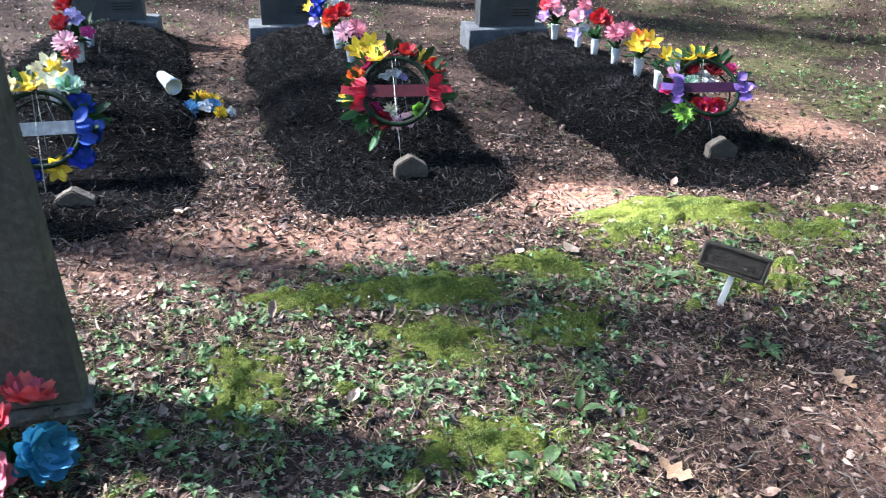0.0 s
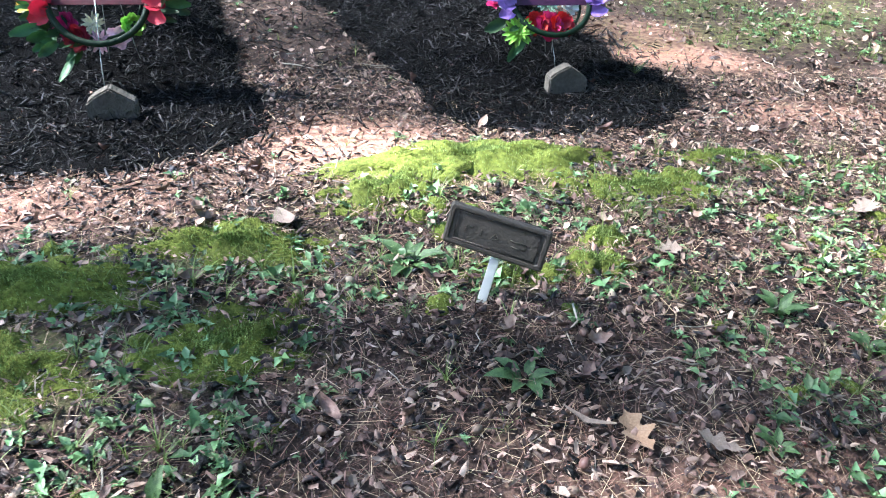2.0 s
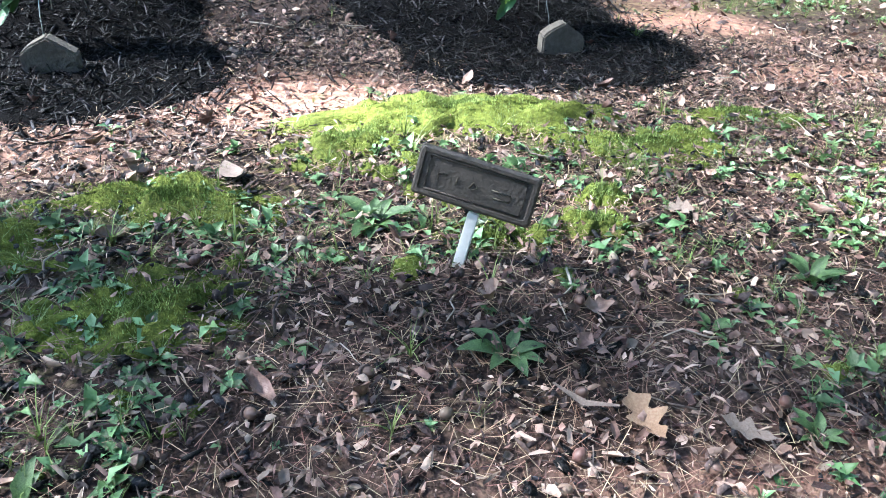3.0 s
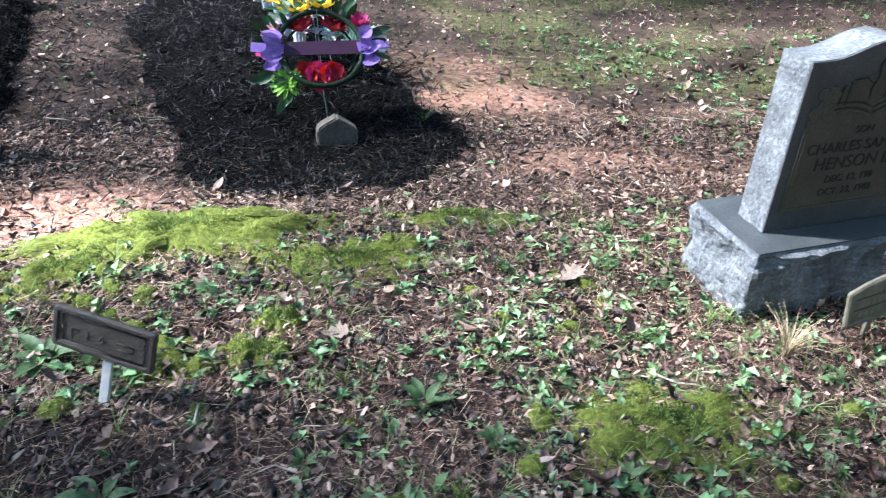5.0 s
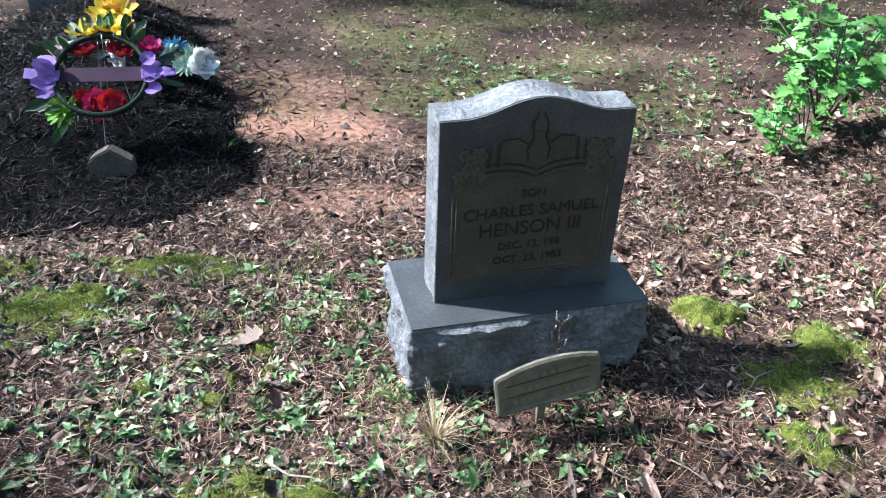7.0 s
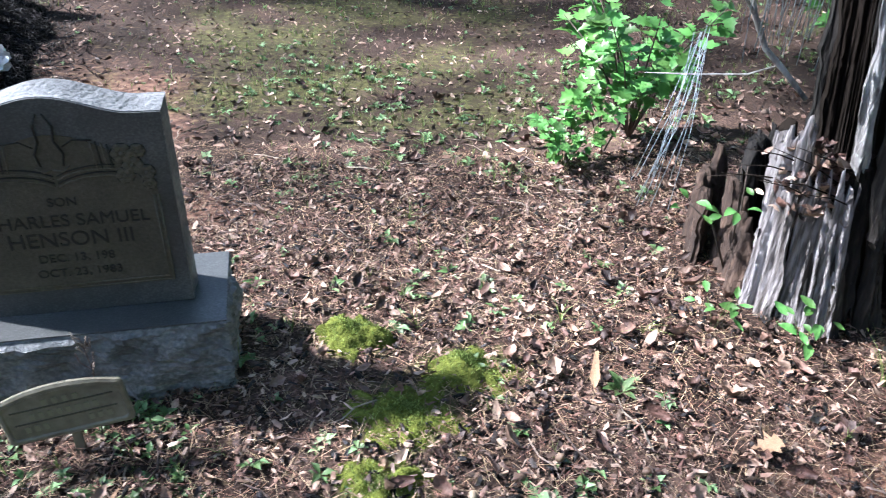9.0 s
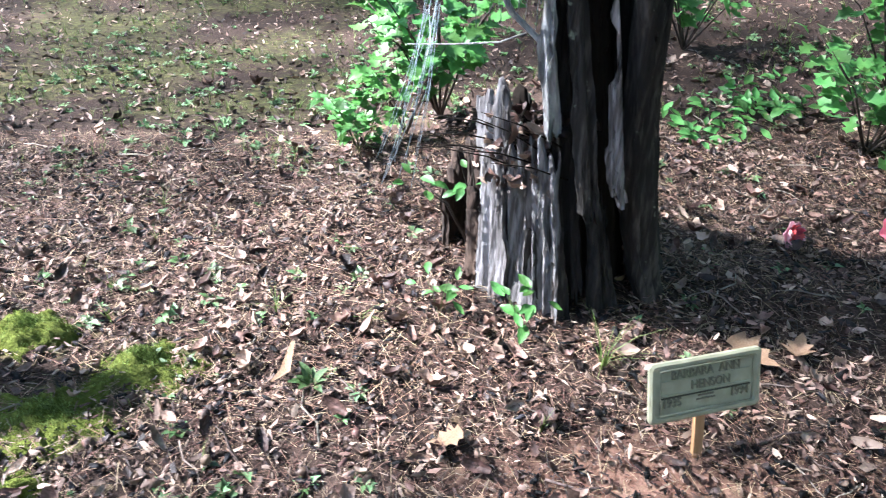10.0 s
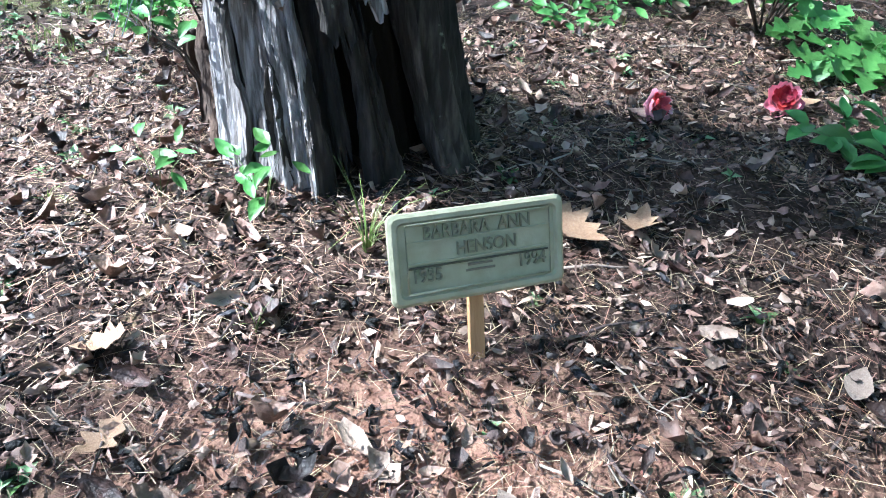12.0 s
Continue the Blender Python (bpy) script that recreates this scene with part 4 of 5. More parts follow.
VASES = [
    (1.00, 6.42, [("mum", "pink", 0.075, -0.05, -0.03, 0.16), ("mum", "pink", 0.07, 0.03, 0, 0.22), ("pansy", "purple", 0.055, -0.11, -0.04, 0.06), ("rose", "palepink", 0.06, 0.0, -0.06, 0.1), ("rose", "coral", 0.06, -0.09, -0.02, 0.13)], "white vase of pink and purple silk flowers on black mulch"),
    (1.15, 6.12, [("rose", "palepink", 0.07, -0.04, -0.04, 0.1), ("pansy", "lilac", 0.055, 0.05, -0.02, 0.13), ("pansy", "white", 0.05, 0.02, -0.07, 0.03), ("mum", "pink", 0.065, 0.02, 0.02, 0.19), ("pansy", "lilac", 0.06, -0.06, -0.08, -0.01)], "white vase of pale pink and lilac silk flowers on black mulch"),
    (1.24, 5.88, [("rose", "red", 0.065, -0.02, -0.03, 0.13), ("rose", "red", 0.06, 0.05, -0.01, 0.11), ("rose", "red", 0.055, 0.02, 0.03, 0.15)], "white vase of red silk roses on black mulch"),
    (1.34, 5.59, [("mum", "pink", 0.08, -0.03, -0.02, 0.1), ("mum", "pink", 0.075, 0.05, 0.0, 0.12)], "white vase of pink silk chrysanthemums on black mulch"),
    (1.42, 5.21, [("lily", "yellow", 0.085, -0.04, -0.02, 0.08), ("lily", "yellow", 0.085, 0.05, 0.0, 0.1), ("lily", "orange", 0.07, 0.0, 0.03, 0.12)], "white vase of yellow silk lilies on black mulch"),
    (1.50, 4.95, [("lily", "yellow", 0.07, 0.03, 0.0, 0.08), ("pansy", "lilac", 0.05, 0.09, -0.02, 0.07), ("pansy", "palepink", 0.05, 0.02, -0.06, 0.02)], "white vase of yellow and lilac silk flowers on black mulch"),
    (-0.88, 6.1, [("rose", "blue", 0.065, -0.03, -0.03, 0.12), ("rose", "blue", 0.06, -0.05, -0.05, 0.04), ("daisy", "white", 0.07, 0.09, 0, 0.13), ("pansy", "lilac", 0.05, -0.08, -0.06, -0.03), ("lily", "yellow", 0.06, -0.11, -0.02, 0.07), ("daisy", "white", 0.06, 0.03, -0.01, 0.2)], "white vase of blue, white and yellow silk flowers on black mulch"),
    (-0.72, 5.62, [("rose", "red", 0.07, -0.03, -0.02, 0.09), ("rose", "red", 0.07, 0.04, 0, 0.12), ("rose", "orange", 0.05, -0.06, -0.04, 0.05)], "white vase of red silk roses on black mulch"),
    (-0.58, 5.18, [("mum", "palepink", 0.085, -0.03, -0.02, 0.07), ("mum", "pink", 0.08, 0.04, 0, 0.09)], "white vase of pale pink silk chrysanthemums on black mulch"),
    (-0.46, 4.75, [("lily", "yellow", 0.085, -0.02, -0.02, 0.06), ("lily", "yellow", 0.08, 0.06, 0.0, 0.09)], "white vase of yellow silk lilies on black mulch"),
    (-2.5, 5.5, [("rose", "red", 0.075, -0.05, 0, 0.22), ("rose", "orange", 0.075, 0.05, 0, 0.26), ("rose", "red", 0.07, 0.13, 0, 0.24), ("rose", "red", 0.075, -0.1, -0.02, 0.14)], "white vase of red and orange silk roses on black mulch"),
    (-2.36, 5.0, [("pansy", "lilac", 0.06, 0.02, 0, 0.14), ("rose", "red", 0.07, -0.06, -0.02, 0.1), ("pansy", "magenta", 0.05, 0.09, -0.02, 0.06), ("pansy", "lilac", 0.05, -0.01, 0.02, 0.17)], "white vase of red and lilac silk flowers on black mulch"),
    (-2.24, 4.55, [("mum", "palepink", 0.08, 0.02, 0, 0.1), ("mum", "coral", 0.06, 0.06, -0.03, 0.05)], "white vase of pale pink silk flowers on black mulch"),
    (-2.12, 4.1, [("lily", "cream", 0.08, 0.0, 0, 0.08), ("lily", "yellow", 0.07, 0.05, -0.03, 0.06), ("rose", "cream", 0.06, -0.05, -0.03, 0.04)], "white vase of cream and yellow silk lilies on black mulch"),
]
for vx, vy, vb, vl in VASES:
    flower_vase(vx, vy, vb, vl)

# fallen cone vase with its bouquet
fallen = flower_vase(-1.80, 4.86, [], "white plastic cone vase fallen on its side on black mulch", (0, 0), 0.22, 0.0, 0.05)
fallen.matrix_world = Matrix.Translation((-1.80, 4.88, zg(-1.8, 4.88, True) + 0.055)) @ Vector((0.62, -0.75, -0.12)).to_track_quat("Z", "Y").to_matrix().to_4x4()


def bouquet(x, y, blooms, label, leaves=16, r=0.1):
    b = thing("silk_bouquet", label, "artificial flowers", pose(x, y, zg(x, y, True), 0, 0, random.uniform(0, 30)))
    part("foliage", silk_leaf_mesh(leaves, r), b, "", pose(0, 0, 0.03))
    for kind, colour, rr, dx, dy, dz in blooms:
        add_bloom(b, kind, colour, rr, (dx, dy, dz), (dx, dy - 0.06, 0.12))
    return b


bouquet(-1.47, 4.6, [("mum", "yellow", 0.075, -0.03, 0.09, 0.08), ("mum", "yellow", 0.07, 0.06, 0.07, 0.07), ("mum", "skyblue", 0.075, -0.06, -0.05, 0.05), ("mum", "skyblue", 0.06, 0.08, 0.0, 0.06), ("pansy", "white", 0.05, 0.03, -0.03, 0.07), ("mum", "yellow", 0.05, 0.13, -0.06, 0.04), ("pansy", "white", 0.04, 0.19, -0.04, 0.04), ("pansy", "white", 0.05, -0.13, -0.02, 0.04)], "yellow, blue and white silk bouquet lying on the ground")
bouquet(1.75, 5.16, [("mum", "skyblue", 0.08, -0.03, 0.16, 0.1), ("mum", "palegreen", 0.08, -0.07, 0.05, 0.1), ("mum", "palegreen", 0.08, 0.06, 0.03, 0.09), ("rose", "white", 0.085, 0.08, -0.10, 0.09), ("mum", "palegreen", 0.07, 0.0, -0.05, 0.08)], "blue, pale green and white silk flowers lying on mulch", 12)
bouquet(-1.17, 1.55, [("rose", "coral", 0.085, 0.06, 0.10, 0.16), ("rose", "coral", 0.085, -0.04, 0.06, 0.12), ("rose", "pink", 0.08, -0.05, -0.06, 0.08), ("rose", "teal", 0.085, 0.08, -0.05, 0.08), ("lily", "teal", 0.085, 0.07, -0.06, 0.09), ("rose", "red", 0.07, -0.13, 0.08, 0.12)], "red, pink and blue silk flowers beside a stone slab", 10)


def ground_rose(x, y, colour, face, label):
    f = thing("silk_rose", label, "artificial flower", pose(x, y, zg(x, y) + 0.015, 0, 0, 0), group="silk roses on the leaf litter")
    add_bloom(f, "rose", colour, 0.052, (0, 0, 0.015), face)
    add_bloom(f, "rose", "coral" if colour == "palepink" else "crimson", 0.035, (face[0] * 0.02, face[1] * 0.02, 0.03), face)
    return f


ground_rose(6.135, 3.63, "palepink", (0.4, -0.7, 0.3), "faded pink silk rose lying on dead leaves")
ground_rose(6.52, 3.65, "pink", (-0.3, -0.6, 0.6), "bright pink silk rose lying on dead leaves")

# ---- leaf shapes ----


def leaf_shape(outline, curl=0.15, fold=0.1):
    """A fan from the midrib: outline is half of the leaf as (along, across)."""
    vs = [Vector((x, 0, curl * (x - 0.5) ** 2 * 2)) for x, w in outline]
    n = len(outline)
    for s in (1, -1):
        for x, w in outline:
            vs.append(Vector((x, s * w, curl * (x - 0.5) ** 2 * 2 + fold * w * 2)))
    fs = []
    for k in range(n - 1):
        fs.append((k, k + 1, n + k + 1, n + k))
        fs.append((k, 2 * n + k, 2 * n + k + 1, k + 1))
    return [v - Vector((0.5, 0, 0)) for v in vs], fs


OAK = [(t / 20, 0.012 + 0.33 * math.sin(math.pi * (t / 20) ** 1.2) * (0.68 + 0.32 * math.cos(2 * math.pi * 3.2 * t / 20 + 2.6))) for t in range(21)]
CRUMPLED = [(0, 0.02), (0.2, 0.14), (0.38, 0.28), (0.52, 0.17), (0.72, 0.3), (1, 0.03)]
OVAL = [(0, 0.01), (0.2, 0.17), (0.45, 0.26), (0.7, 0.2), (0.9, 0.09), (1, 0.005)]
SHRED = [(0, 0.1), (0.45, 0.24), (1, 0.1)]
SLIM = [(0, 0.03), (0.5, 0.09), (1, 0.02)]
MAPLE = [(0, 0.01), (0.08, 0.3), (0.2, 0.22), (0.3, 0.5), (0.42, 0.24), (0.6, 0.34), (0.68, 0.16), (0.82, 0.13), (1, 0.005)]
LEAVES = [leaf_shape(CRUMPLED, 0.7, 0.4), leaf_shape(CRUMPLED, -0.5, -0.35), leaf_shape(OVAL, 0.6, 0.5), leaf_shape(SHRED, 0.5, 0.6), leaf_shape(CRUMPLED, 0.9, 0.7)]


def flake(w0, w1, w2, bend, twist):
    return [(-0.5, -w0, 0.0), (-0.5, w0, twist), (0.0, -w1, bend), (0.0, w1, bend + 0.1), (0.5, -w2, twist), (0.5, w2, 0.0)], [(0, 2, 3, 1), (2, 4, 5, 3)]


def ragged(wide, curl):
    """A torn leaf scrap: an uneven outline round a raised middle."""
    n = 5
    vs = [(0.0, 0.0, curl)]
    for k in range(n):
        a = 2 * math.pi * (k + random.uniform(-0.3, 0.3)) / n
        r = random.uniform(0.3, 0.62)
        vs.append((r * math.cos(a), r * wide * math.sin(a), random.uniform(-0.12, 0.16)))
    return vs, [(0, k + 1, (k + 1) % n + 1) for k in range(n)]


SCRAPS = [ragged(w, c) for w, c in ((0.5, 0.16), (0.4, -0.14), (0.3, 0.18), (0.45, 0.24), (0.25, 0.1), (0.6, -0.16), (0.3, 0.14), (0.2, 0.14), (0.4, -0.18), (0.25, -0.1))]
SCRAPS += [flake(0.03, 0.08, 0.03, 0.1, 0.08), flake(0.03, 0.05, 0.025, 0.08, 0.05), flake(0.02, 0.035, 0.02, 0.06, 0.04), flake(0.02, 0.03, 0.015, 0.06, 0.04), flake(0.04, 0.07, 0.02, -0.1, 0.1), flake(0.02, 0.03, 0.015, -0.06, 0.04)]

# ---- the rotten trunk ----
TX, TY = 5.36, 3.44


def stave(name, a0, a1, z0, z1, r, thick, material, parent, label="", ragged=0.08, flare=0.05, tips=3.0, lean=0.0, seed=0.0):
    """A curved slab of the hollow trunk between two headings (degrees), grooved along the grain, with a splintered top."""
    n, rows = max(10, int(abs(a1 - a0) / 1.3)), 40
    vs, fs = [], []
    for side in (0, 1):
        for i in range(rows + 1):
            t = i / rows
            for k in range(n + 1):
                u = k / n
                zz = z0 + (z1 - z0) * t
                a = radians(a0 + (a1 - a0) * u + 4.0 * noise.noise(Vector((u * 1.5 + seed, zz * 6, seed))) + 2.0 * noise.noise(Vector((u + seed, zz * 19, seed))))
                top = z1 + ragged * (noise.noise(Vector((u * tips * 3 + seed, seed, 1.0))) + 0.5 * noise.noise(Vector((u * tips * 9 + seed, 3.0, 0))))
                bot = z0 + (0.0 if z0 <= 0 else ragged * 0.8 * noise.noise(Vector((u * tips * 3, seed, 7.0))))
                z = bot + (top - bot) * t
                g = noise.noise(Vector((a * 9 + seed, seed * 2, z * 1.3))) * 0.026 + noise.noise(Vector((a * 24 + seed, 0, z * 2.0))) * 0.018 + noise.noise(Vector((a * 55, seed, z * 4))) * 0.008
                rr = r + g + flare * math.exp(-max(z, 0) / 0.28) + lean * z - 0.045 * max(z, 0)
                edge = min(u, 1 - u)
                th = thick * (0.35 + 0.65 * min(1, edge * 5)) * (1 - 0.6 * t ** 3)
                if side:
                    rr -= th
                vs.append(Vector((rr * math.cos(a) - 0.155 * max(z, 0), rr * math.sin(a) * (1.0 if math.sin(a) < 0 else 1.8), z)))
    m = (rows + 1) * (n + 1)
    for i in range(rows):
        for k in range(n):
            a = i * (n + 1) + k
            fs.append((a, a + 1, a + n + 2, a + n + 1))
            fs.append((m + a, m + a + n + 1, m + a + n + 2, m + a + 1))
    for i in range(rows):
        for k in (0, n):
            a = i * (n + 1) + k
            fs.append((a, a + n + 1, m + a + n + 1, m + a))
    for k in range(n):
        for base in (0, rows * (n + 1)):
            a = base + k
            fs.append((a, a + 1, m + a + 1, m + a))
    return part(name, mesh(name, vs, fs, material), parent, label)


def trunk():
    z = zg(TX, TY) - 0.07
    tr = thing("tree_stump", "rotten hollow tree trunk of grey and dark splintered wood", "tree stump", pose(TX, TY, z))
    stave("shell_plank", 150, 200, -0.02, 0.3, 0.27, 0.05, WOODBROWN, tr, "low brown broken shell", 0.14, seed=1.2)
    stave("shell_plank", 112, 168, -0.02, 0.26, 0.35, 0.05, WOODBROWN, tr, "crumbling brown outer shell", 0.1, seed=17.7)
    stave("shell_plank", 196, 222, -0.02, 0.66, 0.25, 0.045, WOODGREY, tr, "pale grey weathered plank", 0.10, seed=2.7)
    stave("shell_plank", 222, 257, -0.02, 0.52, 0.24, 0.05, WOODGREY, tr, "pale grey weathered plank", 0.16, seed=3.9)
    stave("lichen_plank", 250, 260, 0.6, 1.32, 0.262, 0.045, LICHEN, tr, "white lichen-covered splinter", 0.06, seed=5.1)
    stave("shell_plank", 236, 262, -0.02, 0.30, 0.23, 0.05, WOODMID, tr, "", 0.1, seed=6.6)
    stave("shell_plank", 252, 272, 0.1, 1.5, 0.195, 0.06, WOODSHADED, tr, "rotten plank darkened as if in shade", 0.1, seed=7.4)
    stave("shell_plank", 268, 281, 0.38, 1.4, 0.255, 0.035, WOODMID, tr, "hanging brown plank with lichen", 0.08, seed=8.2)
    stave("lichen_plank", 289, 294, 0.44, 0.92, 0.27, 0.02, WOODGREY, tr, "pale pointed splinter", 0.05, tips=1.0, lean=0.02, seed=9.3)
    stave("shell_plank", 276, 296, -0.02, 0.36, 0.2, 0.05, WOODSHADED, tr, "", 0.12, seed=10.1)
    stave("shell_plank", 312, 334, -0.02, 1.5, 0.205, 0.06, WOODMID, tr, "rib darkened for the shaded side that flares at the ground", 0.1, 0.11, lean=0.11, seed=11.5)
    stave("shell_plank", 334, 395, -0.02, 1.5, 0.19, 0.06, WOODSHADED, tr, "", 0.12, 0.10, lean=0.13, seed=12.8)
    stave("shell_plank", 33, 78, -0.02, 1.45, 0.21, 0.06, WOODSHADED, tr, "", 0.12, seed=13.3)
    stave("shell_plank", 93, 152, -0.02, 0.4, 0.24, 0.06, WOODSHADED, tr, "", 0.15, seed=14.9)
    # core blocks the view through; its black paints the hollow's shade
    stave("hollow_shade_core", 250, 436, -0.02, 1.4, 0.165, 0.06, ROT, tr, "rotten heartwood core blackened for the hollow's shade", 0.1, 0.0, seed=15.5)
    stave("hollow_shade_core", 108, 252, -0.02, 0.5, 0.165, 0.06, ROT, tr, "", 0.1, 0.0, seed=16.1)
    for q, r in (([(-0.3, 0.5, 0.96), (-0.24, 0.5, 0.8), (-0.17, 0.5, 0.68), (-0.09, 0.5, 0.61), (0.0, 0.46, 0.52)], 0.015), ([(-0.36, 0.46, 0.98), (-0.31, 0.48, 0.88), (-0.23, 0.5, 0.78)], 0.009), ([(-0.5, 0.72, 0.5), (-0.34, 0.64, 0.53), (-0.2, 0.52, 0.58), (-0.12, 0.5, 0.62)], 0.005)):
        part("broken_branch", mesh("broken_branch", *tube(q, [r * 0.4] + [r * 0.7] * (len(q) - 2) + [r * 0.6], 7), LICHEN), tr, "bleached broken branch")
    # dead leaves lodged in the broken side
    n = 150
    p = np.stack([RNG.normal(-0.19, 0.06, n), RNG.normal(-0.13, 0.045, n), RNG.uniform(0.42, 0.6, n)], 1)
    tagged(part("lodged_leaves", scattered("lodged_leaves", LEAVES, p, turns(n, 0.6), RNG.uniform(0.03, 0.065, n), LITTER), tr, "brown leaves caught in the hollow"), kind="stuff")
    # dark broken twigs that stick out on the low side
    for k in range(9):
        a = radians(200 + 8 * k)
        h = 0.46 + 0.03 * (k % 4)
        d = Vector((-0.9, random.uniform(-0.35, 0.15), random.uniform(-0.15, 0.45))).normalized()
        s = Vector((0.2 * math.cos(a) - 0.07, 0.2 * math.sin(a), h))
        part("twig", mesh("twig", *tube([s, s + d * 0.12 + Vector((0, 0, 0.012)), s + d * 0.24], (0.0028, 0.002, 0.001), 5), ROT), tr)
    st = thing("hanging_strands", "thin grey-blue strands hanging over a broken trunk", "strands", pose(TX, TY, z))
    for k in range(48):
        if k < 12:
            end = Vector((-0.52 + random.uniform(-0.1, 0.1), 0.25 + random.uniform(-0.08, 0.1), 0.2 + 0.1 * random.random()))
            top = Vector((-0.42 + random.uniform(-0.03, 0.03), 0.4 + random.uniform(-0.03, 0.03), 0.7 + 0.08 * random.random()))
        else:
            end = Vector((-0.32 + 0.3 * random.random(), 0.3 + 0.18 * random.random(), 0.66 + 0.2 * random.random()))
            top = Vector((end.x + random.uniform(-0.08, 0.05), 0.36 + 0.12 * random.random(), 1.3 + 0.2 * random.random()))
        mid = top.lerp(end, 0.5) + Vector((random.uniform(-0.03, 0.04), random.uniform(-0.02, 0.02), random.uniform(-0.01, 0.04)))
        part("strand", mesh("strand", *tube([top, mid, end], random.uniform(0.0008, 0.0016), 4), STRAND), st)


trunk()

# ---- saplings and bushes ----


def branch_leaves(name, tips, size, shapes, material):
    pos, rots, sz = [], [], []
    for p, d in tips:
        z = Vector((random.gauss(0, 0.3), random.gauss(-0.25, 0.3), 1)).normalized()
        x = (Vector(d) - z * Vector(d).dot(z)).normalized()
        y = z.cross(x)
        pos.append(tuple(Vector(p) + x * size * 0.5))
        rots.append(np.array([tuple(x), tuple(y), tuple(z)]).T)
        sz.append(size * random.uniform(0.65, 1.2))
    return scattered(name, shapes, np.array(pos), np.array(rots), np.array(sz), material)


def sapling(x, y, stems, leaf, count, label, shapes, reach=(0.35, 0.25, 0.5), bare=0.2, lean=(0, 0, 0)):
    s = thing("sapling", label, "sapling", pose(x, y, zg(x, y) - 0.01, 0, 0, 0))
    tips, thick = [], min(0.006, 0.009 * reach[2])
    for k in range(stems):
        a = 2 * math.pi * (k + random.random() * 0.6) / stems
        end = Vector((reach[0] * math.cos(a) * random.uniform(0.5, 1) + lean[0], reach[1] * math.sin(a) * random.uniform(0.5, 1) + lean[1], reach[2] * random.uniform(0.6, 1.0)))
        mid = end * 0.5 + Vector((0, 0, 0.12 * reach[2]))
        part("stem", mesh("stem", *tube([(0, 0, 0), mid, end], (thick, thick * 0.65, thick * 0.35), 6), BARK if thick > 0.003 else VINE), s)
        for j in range(count // stems):
            t = random.uniform(bare, 1.0)
            p = (mid * (2 * t) if t < 0.5 else mid.lerp(end, 2 * t - 1))
            off = Vector((random.gauss(0, 1), random.gauss(0, 1), random.gauss(0, 0.6))).normalized()
            tips.append((p + off * 0.03, off))
    part("leaves", branch_leaves("leaves", tips, leaf, shapes, SAPLING), s, "fresh green leaves")
    return s


MAPLES = [leaf_shape(MAPLE, 0.2, 0.12), leaf_shape(MAPLE, -0.2, 0.18)]
OAKS = [leaf_shape(OAK, 0.2, 0.12), leaf_shape(OAK, -0.25, 0.1)]
OVALS = [leaf_shape(OVAL, 0.25, 0.3), leaf_shape(OVAL, -0.2, 0.25)]
sapling(4.66, 4.46, 8, 0.06, 110, "small green maple sapling in leaf litter", MAPLES, (0.22, 0.16, 0.32))
sapling(5.02, 4.78, 11, 0.095, 190, "leafy green maple sapling beside a rotten trunk", MAPLES, (0.46, 0.3, 0.78), 0.3, (-0.06, -0.1, 0))
sapling(4.86, 4.6, 5, 0.085, 44, "leaning maple sapling with bright leaves", MAPLES, (0.24, 0.18, 0.45), 0.4)
sapling(6.78, 4.32, 9, 0.12, 130, "oak seedling with broad lobed leaves", OAKS, (0.45, 0.3, 0.55), 0.25)
sapling(6.86, 3.9, 6, 0.14, 42, "oak seedling with large lobed leaves beside silk roses", OAKS, (0.2, 0.16, 0.2), 0.4)
sapling(6.66, 3.3, 7, 0.085, 64, "low green vine with oval leaves on the litter", OVALS, (0.26, 0.26, 0.13), 0.3)
sapling(6.55, 4.75, 7, 0.07, 80, "low green weed patch at the wood's edge", OVALS, (0.4, 0.25, 0.14), 0.2)
sapling(6.15, 4.45, 6, 0.065, 60, "low green weed patch behind the trunk", OVALS, (0.35, 0.25, 0.12), 0.2)
sapling(7.3, 5.1, 8, 0.11, 150, "green understorey bush at the wood's edge", MAPLES, (0.6, 0.45, 0.85), 0.2)
sapling(6.4, 5.6, 8, 0.10, 150, "green understorey bush in the shade", MAPLES, (0.6, 0.4, 0.7), 0.2)
sapling(4.95, 3.22, 3, 0.05, 9, "little green seedling against the rotten trunk", OVALS, (0.07, 0.05, 0.16), 0.4)
sapling(5.17, 3.12, 4, 0.055, 12, "vine leaves climbing the base of the trunk", OVALS, (0.06, 0.03, 0.18), 0.3)
sapling(5.08, 3.5, 4, 0.055, 12, "thin vine with hanging green leaves on the trunk", OVALS, (0.14, 0.05, 0.5), 0.3, (-0.12, -0.05, 0))


def blades(n, l, w, curve=0.5):
    """Tuft templates: n arched blades."""
    pieces = []
    for k in range(n):
        a, ll, c = random.uniform(0, 2 * math.pi), l * random.uniform(0.5, 1.1), curve * random.uniform(0.3, 1.2)
        d, sd = Vector((math.cos(a), math.sin(a), 0)), Vector((-math.sin(a), math.cos(a), 0))
        vs = []
        for i in range(4):
            t = i / 3
            p = d * (ll * c * t * t + 0.006) + Vector((0, 0, ll * (t - 0.45 * c * t * t)))
            ww = w * (1 - t * 0.85) * 0.5
            vs += [p - sd * ww, p + sd * ww]
        pieces.append((vs, [(0, 1, 3, 2), (2, 3, 5, 4), (4, 5, 7, 6)]))
    return pieces


def tuft(x, y, n, l, w, material, label, name="grass_tuft", curve=0.8):
    t = thing(name, label, "grass tuft", pose(x, y, zg(x, y) - 0.005))
    part("grass", mesh("grass", *join(blades(n, l, w, curve)), material), t)


